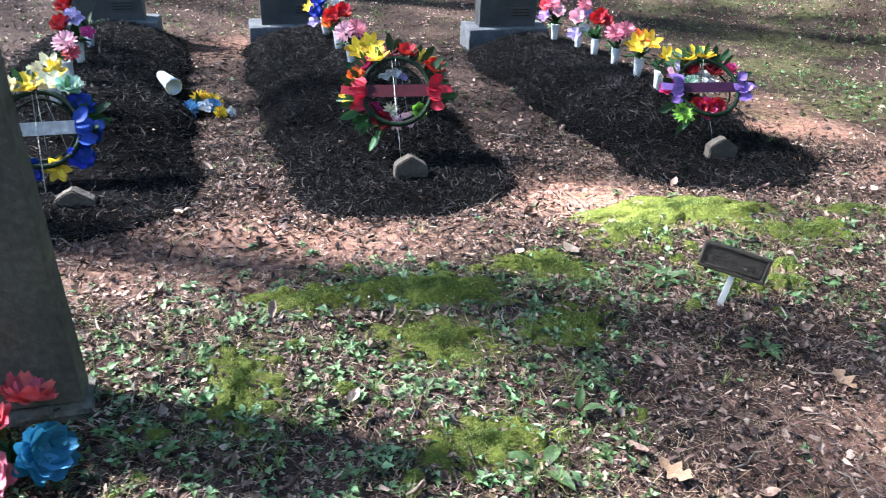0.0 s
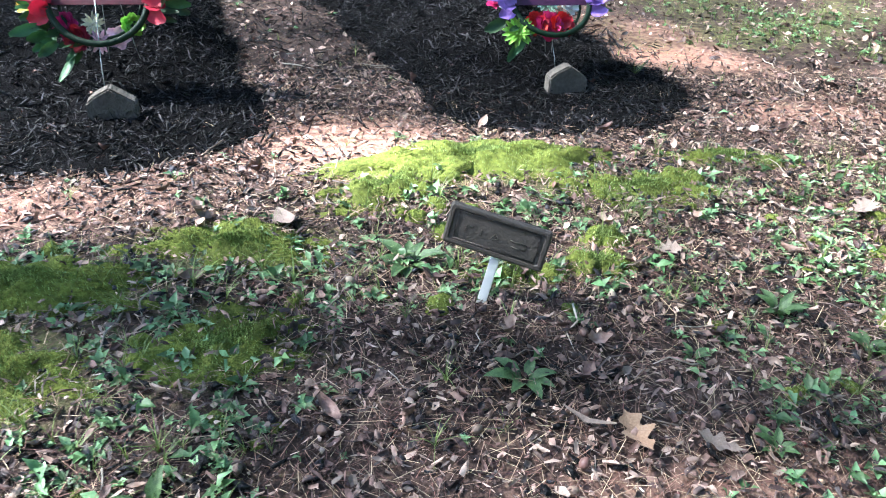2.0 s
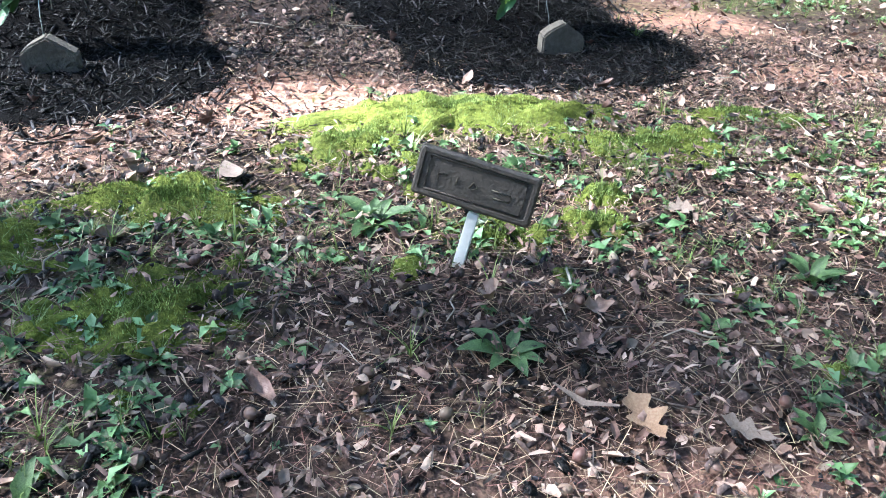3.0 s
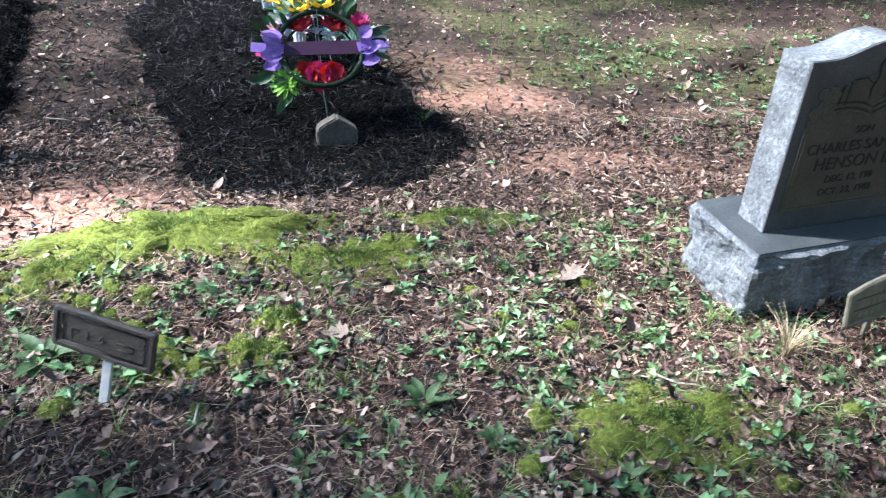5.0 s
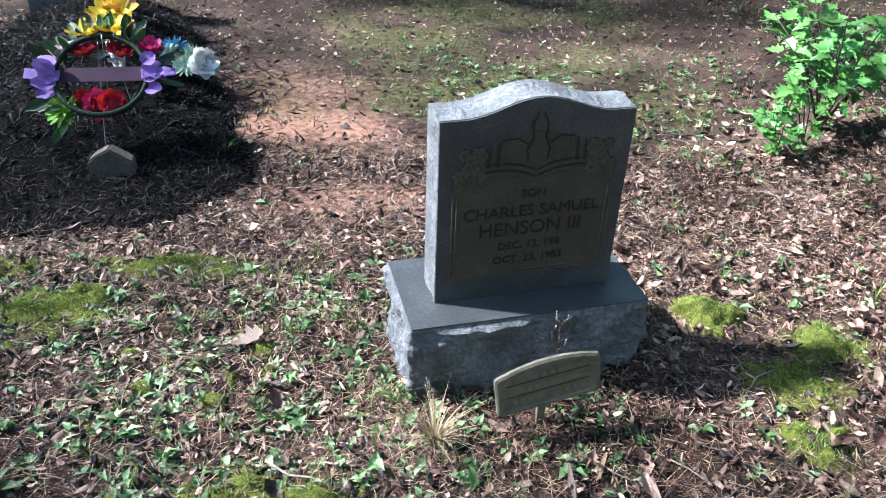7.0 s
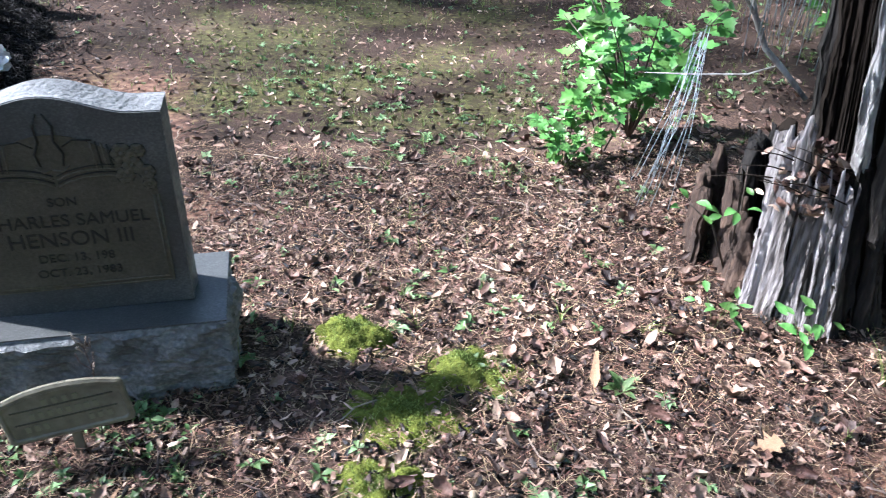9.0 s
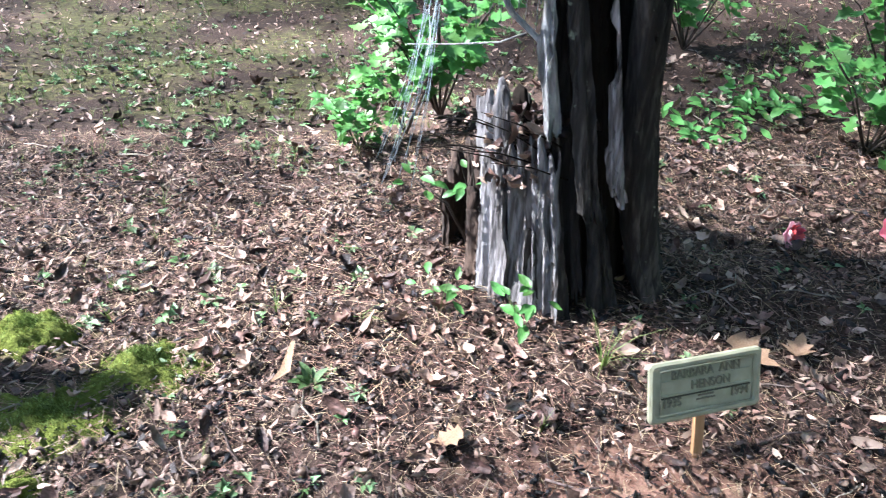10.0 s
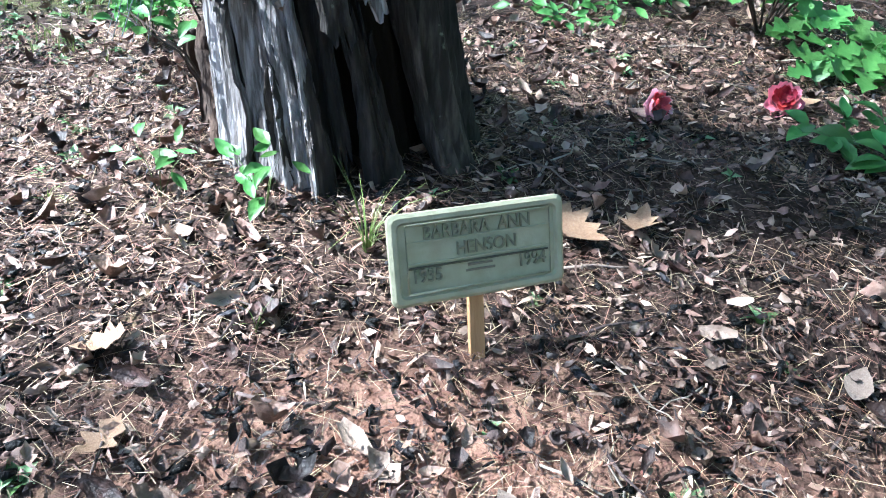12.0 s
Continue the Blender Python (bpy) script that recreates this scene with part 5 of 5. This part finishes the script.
tuft(2.98, 2.60, 120, 0.17, 0.003, DRYGRASS, "tuft of dry straw-coloured grass before a headstone base")
tuft(5.37, 3.0, 22, 0.2, 0.004, GRASS, "thin green grass tuft at the foot of the trunk")
tuft(2.1, 4.42, 20, 0.12, 0.004, GRASS, "green sprig growing out of black mulch")


def rosette_plant(x, y, n, l, material, label, shape=OVAL, up=35):
    t = thing("weed", label, "weed", pose(x, y, zg(x, y) - 0.003, 0, 0, random.uniform(0, 360)), group="broad-leaved weeds")
    lv = mesh("leaf", *leaf_shape(shape, -0.25, 0.2), material)
    for k in range(n):
        a = 360 * k / n + random.uniform(-18, 18)
        ll = l * random.uniform(0.7, 1.15)
        part("leaf", lv, t, "", pose(0, 0, 0.008, 0, 0, a) @ pose(0, 0, 0, 0, -random.uniform(0.4, 1.0) * up, 0) @ Matrix.Translation((ll * 0.55, 0, 0)) @ Matrix.Diagonal((ll, ll * 0.8, ll, 1)))


for wx, wy, n, l, up in ((1.24, 2.2, 7, 0.085, 25), (0.36, 1.62, 3, 0.13, 20), (1.4, 2.42, 5, 0.04, 40), (1.66, 2.28, 6, 0.05, 40), (0.98, 2.66, 8, 0.10, 30), (1.95, 2.46, 8, 0.07, 45), (0.5, 1.85, 4, 0.09, 50), (0.0, 1.95, 5, 0.07, 30), (-0.3, 1.8, 6, 0.06, 35),
                           (2.12, 2.32, 7, 0.06, 45), (2.4, 2.2, 6, 0.06, 40), (1.75, 2.0, 7, 0.055, 40), (2.05, 1.95, 6, 0.06, 45), (4.2, 3.02, 9, 0.06, 45), (4.62, 2.95, 8, 0.06, 50)):
    rosette_plant(wx, wy, n, l, GREEN, "low green broad-leaved weed among dead leaves", OVAL, up)


def big_leaf(x, y, size, material, label, shape=OAK, tilt=10):
    b = thing("fallen_leaf", label, "fallen leaf", pose(x, y, zg(x, y) + 0.02, random.uniform(-tilt, tilt), random.uniform(-tilt, tilt), random.uniform(0, 360)), group="large fallen leaves")
    part("blade", mesh("blade", *leaf_shape(shape, random.uniform(0.25, 0.5), random.uniform(0.12, 0.3)), material), b, "", Matrix.Scale(size, 4))


TAN = mat("tan_leaf", [(0.2, 0.11, 0.06), (0.3, 0.185, 0.11), (0.4, 0.27, 0.17)], 30, 0.7, 0.4, 120)
PALELEAF = mat("pale_leaf", [(0.13, 0.092, 0.07), (0.2, 0.15, 0.118), (0.29, 0.228, 0.185)], 30, 0.75, 0.4, 120)
for lx, ly, ls, lm, sh in ((5.78, 3.02, 0.15, TAN, MAPLE), (5.92, 3.05, 0.10, TAN, MAPLE), (6.55, 3.66, 0.15, TAN, OVAL), (6.1, 3.6, 0.11, PALELEAF, OVAL), (0.75, 1.6, 0.12, TAN, OAK), (1.45, 2.02, 0.12, TAN, OAK), (1.62, 2.0, 0.1, PALELEAF, OAK), (1.35, 2.05, 0.12, PALELEAF, SLIM),
                        (4.55, 2.98, 0.16, TAN, SLIM), (5.0, 2.55, 0.09, TAN, OAK), (6.15, 2.62, 0.09, PALELEAF, OVAL), (5.55, 2.42, 0.08, PALELEAF, OVAL), (2.45, 2.98, 0.1, PALELEAF, MAPLE), (0.95, 5.2, 0.11, TAN, MAPLE), (1.72, 2.72, 0.08, PALELEAF, MAPLE), (0.62, 2.85, 0.12, PALELEAF, OVAL),
                        (3.3, 2.45, 0.1, PALELEAF, SLIM), (3.38, 2.5, 0.09, TAN, SLIM), (4.95, 2.75, 0.085, TAN, MAPLE), (5.2, 2.35, 0.075, TAN, OAK)):
    big_leaf(lx, ly, ls, lm, "large dry tan leaf on the ground", sh)


def acorn_mesh():
    a = lathe([(0.0, 0.0), (0.006, 0.002), (0.009, 0.008), (0.0085, 0.015), (0.004, 0.021), (0.0, 0.023)], 9)
    return a


ACME = mesh("nut", *acorn_mesh(), ACORN)
CAPME = mesh("cap", *lathe([(0.0, -0.002), (0.007, -0.001), (0.0108, 0.005), (0.0105, 0.008), (0.0085, 0.007)], 9), TWIG)
for k in range(110):
    if k < 60:
        ax_, ay_ = random.uniform(0.5, 2.2), random.uniform(1.7, 2.6)
    else:
        ax_, ay_ = random.uniform(3.9, 6.2), random.uniform(1.9, 3.2)
    ac = thing("acorn", "brown acorn on the leaf litter", "acorn", pose(ax_, ay_, zg(ax_, ay_) + 0.012, random.uniform(0, 180), random.uniform(0, 90), random.uniform(0, 360)), group="fallen acorns")
    if k % 3:
        part("nut", ACME, ac)
    if k % 2 or not k % 3:
        part("cap", CAPME, ac)
    ac.scale = (1.25,) * 3

# ---- litter, needles, twigs, moss, weeds ----
def stuff(name, me, label, category):
    return tagged(new(name, me), label, category, kind="stuff")


def bare(x, y):
    return 1 - mulched(x, y)


def litter_density(x, y):
    return np.clip((1.0 - (0.62 * smooth(2.5, 1.2, x) * smooth(2.2, 2.6, y) + 0.05 + 0.4 * smooth(3.4, 3.8, y)) * np.clip(1.3 * clay_mask(x, y), 0, 1)) * (1 - 0.5 * moss_mask(x, y)) * (1 - 0.55 * blob(x, y, 6.15, 3.22, 0.26, 0.11, -25)), 0.07, 1) * (0.012 + 0.988 * bare(x, y))


P = spread(180000, -2.3, 7.8, 1.15, 4.4, litter_density, 0.004, True)
P[:, 2] += 0.022 * RNG.uniform(0, 1, len(P)) ** 2
stuff("small_litter", scattered("small_litter", SCRAPS, P, turns(len(P), 0.4), 0.008 + 0.034 * RNG.uniform(0, 1, len(P)) ** 2.0, LITTER), "brown shredded leaf litter covering the ground", "leaf litter")
P = spread(26000, -4.5, 9.5, 4.2, 9.5, litter_density, 0.006, True)
stuff("far_litter", scattered("far_litter", SCRAPS, P, turns(len(P), 0.4), RNG.uniform(0.02, 0.055, len(P)), LITTER), "brown leaf litter on the far ground", "leaf litter")
P = spread(8500, -2.6, 8.5, 1.0, 5.5, lambda x, y: litter_density(x, y) * (0.22 + 0.78 * smooth(3.0, 4.8, x)), 0.008, False)
P[:, 2] += 0.025 * RNG.uniform(0, 1, len(P)) ** 2
stuff("dead_leaves", scattered("dead_leaves", LEAVES, P, turns(len(P), 0.45), 0.02 + 0.055 * RNG.uniform(0, 1, len(P)) ** 1.6, LITTER), "curled brown oak leaves", "dead leaves")


def needle():
    return [(-0.5, -0.011, 0), (-0.5, 0.011, 0), (0.5, -0.008, 0.04), (0.5, 0.008, 0.04)], [(0, 2, 3, 1)]


P = spread(130000, -2.4, 8.0, 1.0, 4.6, lambda x, y: np.clip(litter_density(x, y), 0.15, 1) * (0.5 + 0.5 * smooth(0.4, 1.0, x)), 0.012, False)
stuff("pine_needles", scattered("pine_needles", [needle()], P, turns(len(P), 0.14), np.stack([RNG.uniform(0.02, 0.075, len(P)), np.full(len(P), 0.12), np.full(len(P), 0.1)], 1)[:, :1], NEEDLE), "thin brown pine needles", "pine needles")


P = spread(4500, -7, 12, -5.0, 1.1, lambda x, y: x * 0 + 1.0, 0.006, False)
stuff("trodden_litter", scattered("trodden_litter", SCRAPS, P, turns(len(P), 0.4), RNG.uniform(0.03, 0.08, len(P)), LITTER), "brown leaf litter along the trodden way", "leaf litter")


def twig_shape(b):
    return tube([(-0.5, 0, 0), (-0.1, b, 0.02), (0.2, -b, 0.03), (0.5, b * 0.5, 0.0)], (0.02, 0.018, 0.014, 0.008), 3)


P = spread(3200, -2.4, 8.0, 1.0, 4.8, litter_density, 0.012, False)
stuff("twigs", scattered("twigs", [twig_shape(0.03), twig_shape(-0.06), twig_shape(0.08)], P, turns(len(P), 0.1), 0.025 + 0.17 * RNG.uniform(0, 1, len(P)) ** 2.2, TWIG), "small broken grey twigs", "twigs")
P = spread(11000, -2.0, 7.4, 1.2, 4.4, litter_density, 0.012, True)
stuff("bark_flakes", scattered("bark_flakes", [shard(1, 0.35, 0.12), shard(1, 0.5, 0.15)], P, turns(len(P), 0.3), 0.01 + 0.04 * RNG.uniform(0, 1, len(P)) ** 1.8, MULCH, True), "dark bark flakes scattered in the litter", "bark chips")


def pebble():
    v, f = lathe([(0.0, -0.3), (0.4, -0.2), (0.5, 0.05), (0.3, 0.28), (0.0, 0.33)], 7)
    return [Vector((a.x * (1 + 0.2 * math.sin(5 * a.y)), a.y * 0.8, a.z)) for a in v], f


P = spread(16000, -2.4, 8.0, 1.2, 4.9, lambda x, y: clay_mask(x, y), 0.002, False)
stuff("clay_clods", scattered("clay_clods", [pebble()], P, turns(len(P), 0.6), 0.004 + 0.015 * RNG.uniform(0, 1, len(P)) ** 2, SOILCLOD), "reddish clay crumbs", "clay clods")

# moss cushions: domed mats with a fuzz of tiny shoots
for mx, my, rx, ry, turn, h in MOSSES:
    n, rows = 64, 18
    c, s = math.cos(radians(turn)), math.sin(radians(turn))
    vs, fs = [], []
    for j in range(rows + 1):
        r = j / rows
        for k in range(n):
            a = 2 * math.pi * k / n
            wob = 1 + 0.45 * noise.noise(Vector((math.cos(a) * 1.7 + mx * 5, math.sin(a) * 1.7 + my * 5, 0))) + 0.35 * noise.noise(Vector((math.cos(a) * 5 + mx, math.sin(a) * 5 + my, 0)))
            u, v = r * rx * wob * math.cos(a) * 1.25, r * ry * wob * math.sin(a) * 1.25
            x, y = mx + u * c - v * s, my + u * s + v * c
            hh = h * (1 - r ** 2) * (0.8 + 0.9 * noise.noise(Vector((x * 9, y * 9, 2)))) + 0.024 * noise.noise(Vector((x * 15, y * 15, 0))) + 0.014 * noise.noise(Vector((x * 38, y * 38, 0))) - 0.014 * r ** 2
            vs.append((x, y, float(land(x, y)) + hh + 0.006 - 0.03 * (r > 0.999)))
    for j in range(rows):
        for k in range(n):
            k2 = (k + 1) % n
            fs.append((j * n + k, j * n + k2, (j + 1) * n + k2, (j + 1) * n + k))
    mo = thing("moss_cushion", "soft yellow-green moss cushion on the ground", "moss", pose(0, 0, 0), group="moss cushions")
    part("mat", mesh("mat", vs, fs, MOSS), mo)
    V = np.array(vs)
    cnt = int(300000 * rx * ry) + 700
    q = RNG.integers(0, len(V) - n * 2, cnt)
    j2 = np.minimum(q + RNG.integers(0, n + 2, cnt), len(V) - n - 1)
    tt = RNG.uniform(0, 1, (cnt, 1))
    pts = V[q] * (1 - tt) + V[j2] * tt
    far = np.linalg.norm(V[q] - V[j2], axis=1) < 0.08
    pts = pts[far]
    pts = pts[pts[:, 2] > land(pts[:, 0], pts[:, 1]) - 0.002]
    sh = [(-0.12, 0, 0), (0.12, 0, 0), (0.05, 0.02, 0.6), (-0.05, 0.02, 0.6), (0, 0.05, 1.0)]
    fz = scattered("moss_fuzz", [(sh, [(0, 1, 2, 3), (3, 2, 4)])], pts, turns(len(pts), 0.35), RNG.uniform(0.005, 0.013, len(pts)), MOSSFUZZ)
    tagged(part("moss_fuzz", fz, mo), kind="stuff")

# moss spread thinly between the cushions
def carpet(x, y):
    band = smooth(3.4, 2.6, x) * smooth(3.35 + 0.1 * x, 3.0 + 0.1 * x, y) * smooth(1.2, 1.8, y) * (1 - smooth(0.6, 0.9, x) * smooth(2.5, 2.2, y) * smooth(1.9, 1.6, x))
    back = 0.8 * smooth(4.5, 5.2, y) * smooth(1.9, 2.6, x) * smooth(5.4, 4.4, x)
    spots = smooth(-0.05, 0.45, wave(x, y, 5.2, 3.7) + 0.5 * wave(x, y, 13.0, 0.6) + 0.3 * wave(x, y, 31.0, 2.0))
    return np.maximum(np.maximum(band, back) * spots, 0.9 * moss_mask(x, y) * (y < 4.2))


P = spread(84000, -2.4, 5.4, 1.2, 6.4, lambda x, y: carpet(x, y) * bare(x, y), 0.002, False)
shoot = ([(-0.14, 0, 0), (0.14, 0, 0), (0.06, 0.02, 0.5), (-0.06, 0.02, 0.5), (0, 0.05, 0.85)], [(0, 1, 2, 3), (3, 2, 4)])
stuff("moss_carpet", scattered("moss_carpet", [shoot], P, turns(len(P), 0.4), RNG.uniform(0.006, 0.013, len(P)), MOSSFUZZ), "thin yellow-green moss growing over the soil", "moss")


def hummock():
    """A little uneven dome of moss."""
    v, f = lathe([(0.56, -0.1), (0.5, 0.1), (0.38, 0.24), (0.2, 0.33), (0.02, 0.36)], 11)
    k = random.uniform(0, 50)
    return [Vector((p.x, p.y * 0.75, p.z)) * (1 + 0.45 * noise.noise(Vector((p.x * 3 + k, p.y * 3, p.z * 3)))) for p in v], f


HUMMOCKS = [hummock() for _ in range(8)]
P = spread(1500, -2.2, 3.2, 1.4, 3.6, lambda x, y: np.clip(carpet(x, y), 0, 1) ** 1.5 * bare(x, y) * (green_mask(x, y) > 0.4), -0.004, False)
size = 0.018 + 0.075 * RNG.uniform(0, 1, len(P)) ** 2.2
stuff("moss_hummocks", scattered("moss_hummocks", HUMMOCKS, P, turns(len(P), 0.1), size, MOSS), "small rounded hummocks of bright moss", "moss")
own = np.repeat(np.arange(len(P)), np.clip(size * size * 32000, 8, 160).astype(int))
a, r = RNG.uniform(0, 2 * np.pi, len(own)), RNG.uniform(0, 1, len(own)) ** 0.5
F = P[own] + np.stack([np.cos(a) * r * 0.5, np.sin(a) * r * 0.42, 0.34 * (1 - r ** 2)], 1) * size[own][:, None]
stuff("moss_shoots", scattered("moss_shoots", [shoot], F, turns(len(F), 0.5), RNG.uniform(0.005, 0.012, len(F)), MOSSFUZZ), "fine bright shoots on the moss hummocks", "moss")

# weeds: small sprigs of paired leaves, and grass
def sprig_shape(n, spread_, up):
    pieces = []
    for k in range(n):
        a = 2 * math.pi * k / n + random.uniform(-0.4, 0.4)
        l = random.uniform(0.5, 1.0)
        m = pose(0, 0, random.uniform(0.05, 0.5) * up, 0, 0, math.degrees(a)) @ pose(0.15 + spread_ * 0.3, 0, 0, random.uniform(-20, 20), random.uniform(-45, 10), 0) @ Matrix.Scale(l, 4)
        pieces.append(moved(leaf_shape([(0, 0.03), (0.5, 0.25), (1, 0.01)], -0.3, 0.25), m))
    return pieces


def weed_points(n, area, dens):
    return spread(n, *area, lambda x, y: dens(x, y) * bare(x, y), 0.002, False)


def sprays(P, size, name, label):
    """Each sprig's leaves stay separate pieces, so that they differ in tone."""
    shapes = [join(sprig_shape(random.randint(4, 8), random.uniform(0, 1), random.uniform(0.4, 1.2))) for _ in range(9)]
    stuff(name, scattered(name, shapes, P, turns(len(P), 0.18), size, GREEN), label, "weeds")


P = weed_points(8500, (-2.6, 3.6, 0.9, 3.9), lambda x, y: green_mask(x, y) ** 1.3)
sprays(P, RNG.uniform(0.016, 0.055, len(P)), "weed_sprigs", "low green weeds and clover in the litter")
P = weed_points(4200, (3.0, 8.2, 1.0, 6.0), green_mask)
sprays(P, RNG.uniform(0.02, 0.055, len(P)), "weed_sprigs", "scattered green seedlings in the leaf litter")
P = weed_points(4200, (-5, 9.5, 3.9, 9.5), green_mask)
sprays(P, RNG.uniform(0.02, 0.05, len(P)), "weed_sprigs", "patchy green weeds on the far ground")
TUFTS = [join(blades(n, 1.0, 0.035, c)) for n, c in ((6, 0.8), (9, 1.0), (5, 0.6), (11, 1.1))]
P = weed_points(2200, (-2.6, 3.6, 0.9, 3.9), lambda x, y: green_mask(x, y))
stuff("grass_tufts", scattered("grass_tufts", TUFTS, P, turns(len(P), 0.1), RNG.uniform(0.03, 0.11, len(P)), GRASS), "thin green grass blades", "grass")
P = weed_points(700, (3.0, 8.0, 1.2, 6.0), green_mask)
stuff("grass_tufts", scattered("grass_tufts", TUFTS, P, turns(len(P), 0.1), RNG.uniform(0.03, 0.1, len(P)), GRASS), "thin green grass blades in the litter", "grass")
P = weed_points(8500, (-5, 9.5, 4.2, 9.5), lambda x, y: np.clip(green_mask(x, y) * 1.6, 0, 1))
stuff("grass_tufts", scattered("grass_tufts", TUFTS, P, turns(len(P), 0.15), RNG.uniform(0.03, 0.09, len(P)), GRASS), "short far grass", "grass")

# ---- trees on the sun's side, whose crowns shade the graves ----
# sunlit openings on the ground: x, y, half width, half depth, turn
GAPS = [(-1.25, 2.68, 0.34, 0.12, 10), (-0.62, 3.0, 0.3, 0.13, 15), (-0.3, 3.12, 0.16, 0.07, 0), (-0.95, 3.2, 0.22, 0.06, 5), (0.6, 3.42, 0.24, 0.11, 5), (1.15, 3.24, 0.6, 0.11, 10), (4.6, 6.25, 0.75, 0.13, 0), (4.9, 4.75, 0.4, 0.16, 0)]


def in_gap(P):
    k = P[:, 2] / SUN.z
    gx, gy = P[:, 0] - SUN.x * k, P[:, 1] - SUN.y * k
    hit = np.zeros(len(P), bool)
    for x, y, rx, ry, t in GAPS:
        c, s = math.cos(radians(t)), math.sin(radians(t))
        u, v = (gx - x) * c + (gy - y) * s, -(gx - x) * s + (gy - y) * c
        hit |= ((u / rx) ** 2 + (v / ry) ** 2 < 2.2) & (RNG.uniform(0, 1, len(P)) < 0.95)
    return hit


SPRAYS = [([(-0.5, 0, 0), (0, 0.3, 0.08), (0.5, 0, 0), (0, -0.3, 0.08)], [(0, 1, 2), (0, 2, 3)])]


def tree(x, y, height, crown, n, label, leaf=(0.1, 0.21), neighbours=()):
    t = thing("tree", label, "tree", pose(x, y, zg(x, y) - 0.1))
    part("trunk", mesh("trunk", *tube([(0, 0, 0), (0.05, 0.03, height * 0.3), (-0.03, 0.05, height * 0.6), (0.04, 0, height * 0.92)], (0.26, 0.21, 0.14, 0.04), 14), BARK), t)
    cx, cy, cz, rx, ry, rz = crown
    hubs = []
    for k in range(9):
        a = 2.4 * k
        e = Vector((cx + rx * 0.6 * math.cos(a), cy + ry * 0.6 * math.sin(a), cz + rz * random.uniform(-0.5, 0.6)))
        s = Vector((0, 0, height * random.uniform(0.4, 0.75)))
        part("limb", mesh("limb", *tube([s, s.lerp(e, 0.5) + Vector((0, 0, 0.3)), e], (0.07, 0.045, 0.015), 7), BARK), t)
        hubs.append(e)
    a, r = RNG.uniform(0, 2 * np.pi, n), RNG.uniform(0, 1, n) ** 0.5
    h = RNG.uniform(-1, 1, n) * np.sqrt(1.02 - r * r)
    P = np.array([cx, cy, cz]) + np.stack([r * np.cos(a) * rx, r * np.sin(a) * ry, h * rz], 1) + RNG.normal(0, 0.12, (n, 3))
    W = P + np.array([x, y, zg(x, y) - 0.1])
    keep = ~in_gap(W)
    # neighbouring crowns give way to one another
    for ox, oy in neighbours:
        keep &= (W[:, 0] - ox) ** 2 + (W[:, 1] - oy) ** 2 > (W[:, 0] - x - cx) ** 2 + (W[:, 1] - y - cy) ** 2
    P = P[keep]
    cr = part("crown", scattered("crown", SPRAYS, P, turns(len(P), 0.6), RNG.uniform(*leaf, len(P)), CANOPY), t, "leafy green crown")
    tagged(cr, kind="stuff")


GROVE = [(-14.2, 4.1), (-14.0, 10.6), (-7.6, 4.0), (-7.4, 10.6), (-10.4, 6.6)]
for (gx, gy), tall, lb in zip(GROVE, (14.5, 14.5, 14.8, 14.6, 14.6), ("tall leafy tree that shades the graves", "tall leafy tree at the edge of the graves", "tall leafy tree west of the stones", "tall leafy tree beyond the mounds", "tall leafy tree among its neighbours")):
    tree(gx, gy, tall, (0.0, 0.0, 13.0, 5.4, 5.2, 1.7), 14500, lb, neighbours=[q for q in GROVE if q != (gx, gy)])
tree(-4.6, 9.4, 14.6, (-0.5, -3.0, 13.2, 2.4, 2.6, 1.2), 1200, "leafy tree whose crown shades the wood's edge")
# two unseen trees added overhead to block sky light, clear of the sun
tree(10.2, -0.8, 10.5, (-2.2, 1.0, 8.8, 5.2, 4.2, 1.4), 8000, "tall leafy tree added overhead to block sky light by the rotten trunk", (0.15, 0.3))
tree(9.6, 8.4, 10.5, (-2.0, -0.8, 8.8, 5.0, 4.4, 1.4), 8000, "tall leafy tree added past the rotten trunk to block sky light", (0.15, 0.3))
# unseen wood closing off sky light, added behind the path and past the trunk
for k, (x, y, rx, ry) in enumerate(((-5.0, -5.5, 3.4, 1.6), (0.5, -6.0, 3.6, 1.6), (6.0, -5.8, 3.4, 1.6), (11.0, -3.4, 2.2, 2.8), (12.5, 2.4, 1.8, 3.6), (11.0, 8.0, 2.2, 2.6), (-3.5, 13.0, 3.4, 1.6), (2.5, 13.5, 3.4, 1.6), (7.8, 12.6, 3.0, 1.6))):
    tree(x, y, 7.5, (0.0, 0.0, 3.6, rx, ry, 3.5), 4200, "leafy woodland tree added out of view to block sky light", (0.3, 0.6))
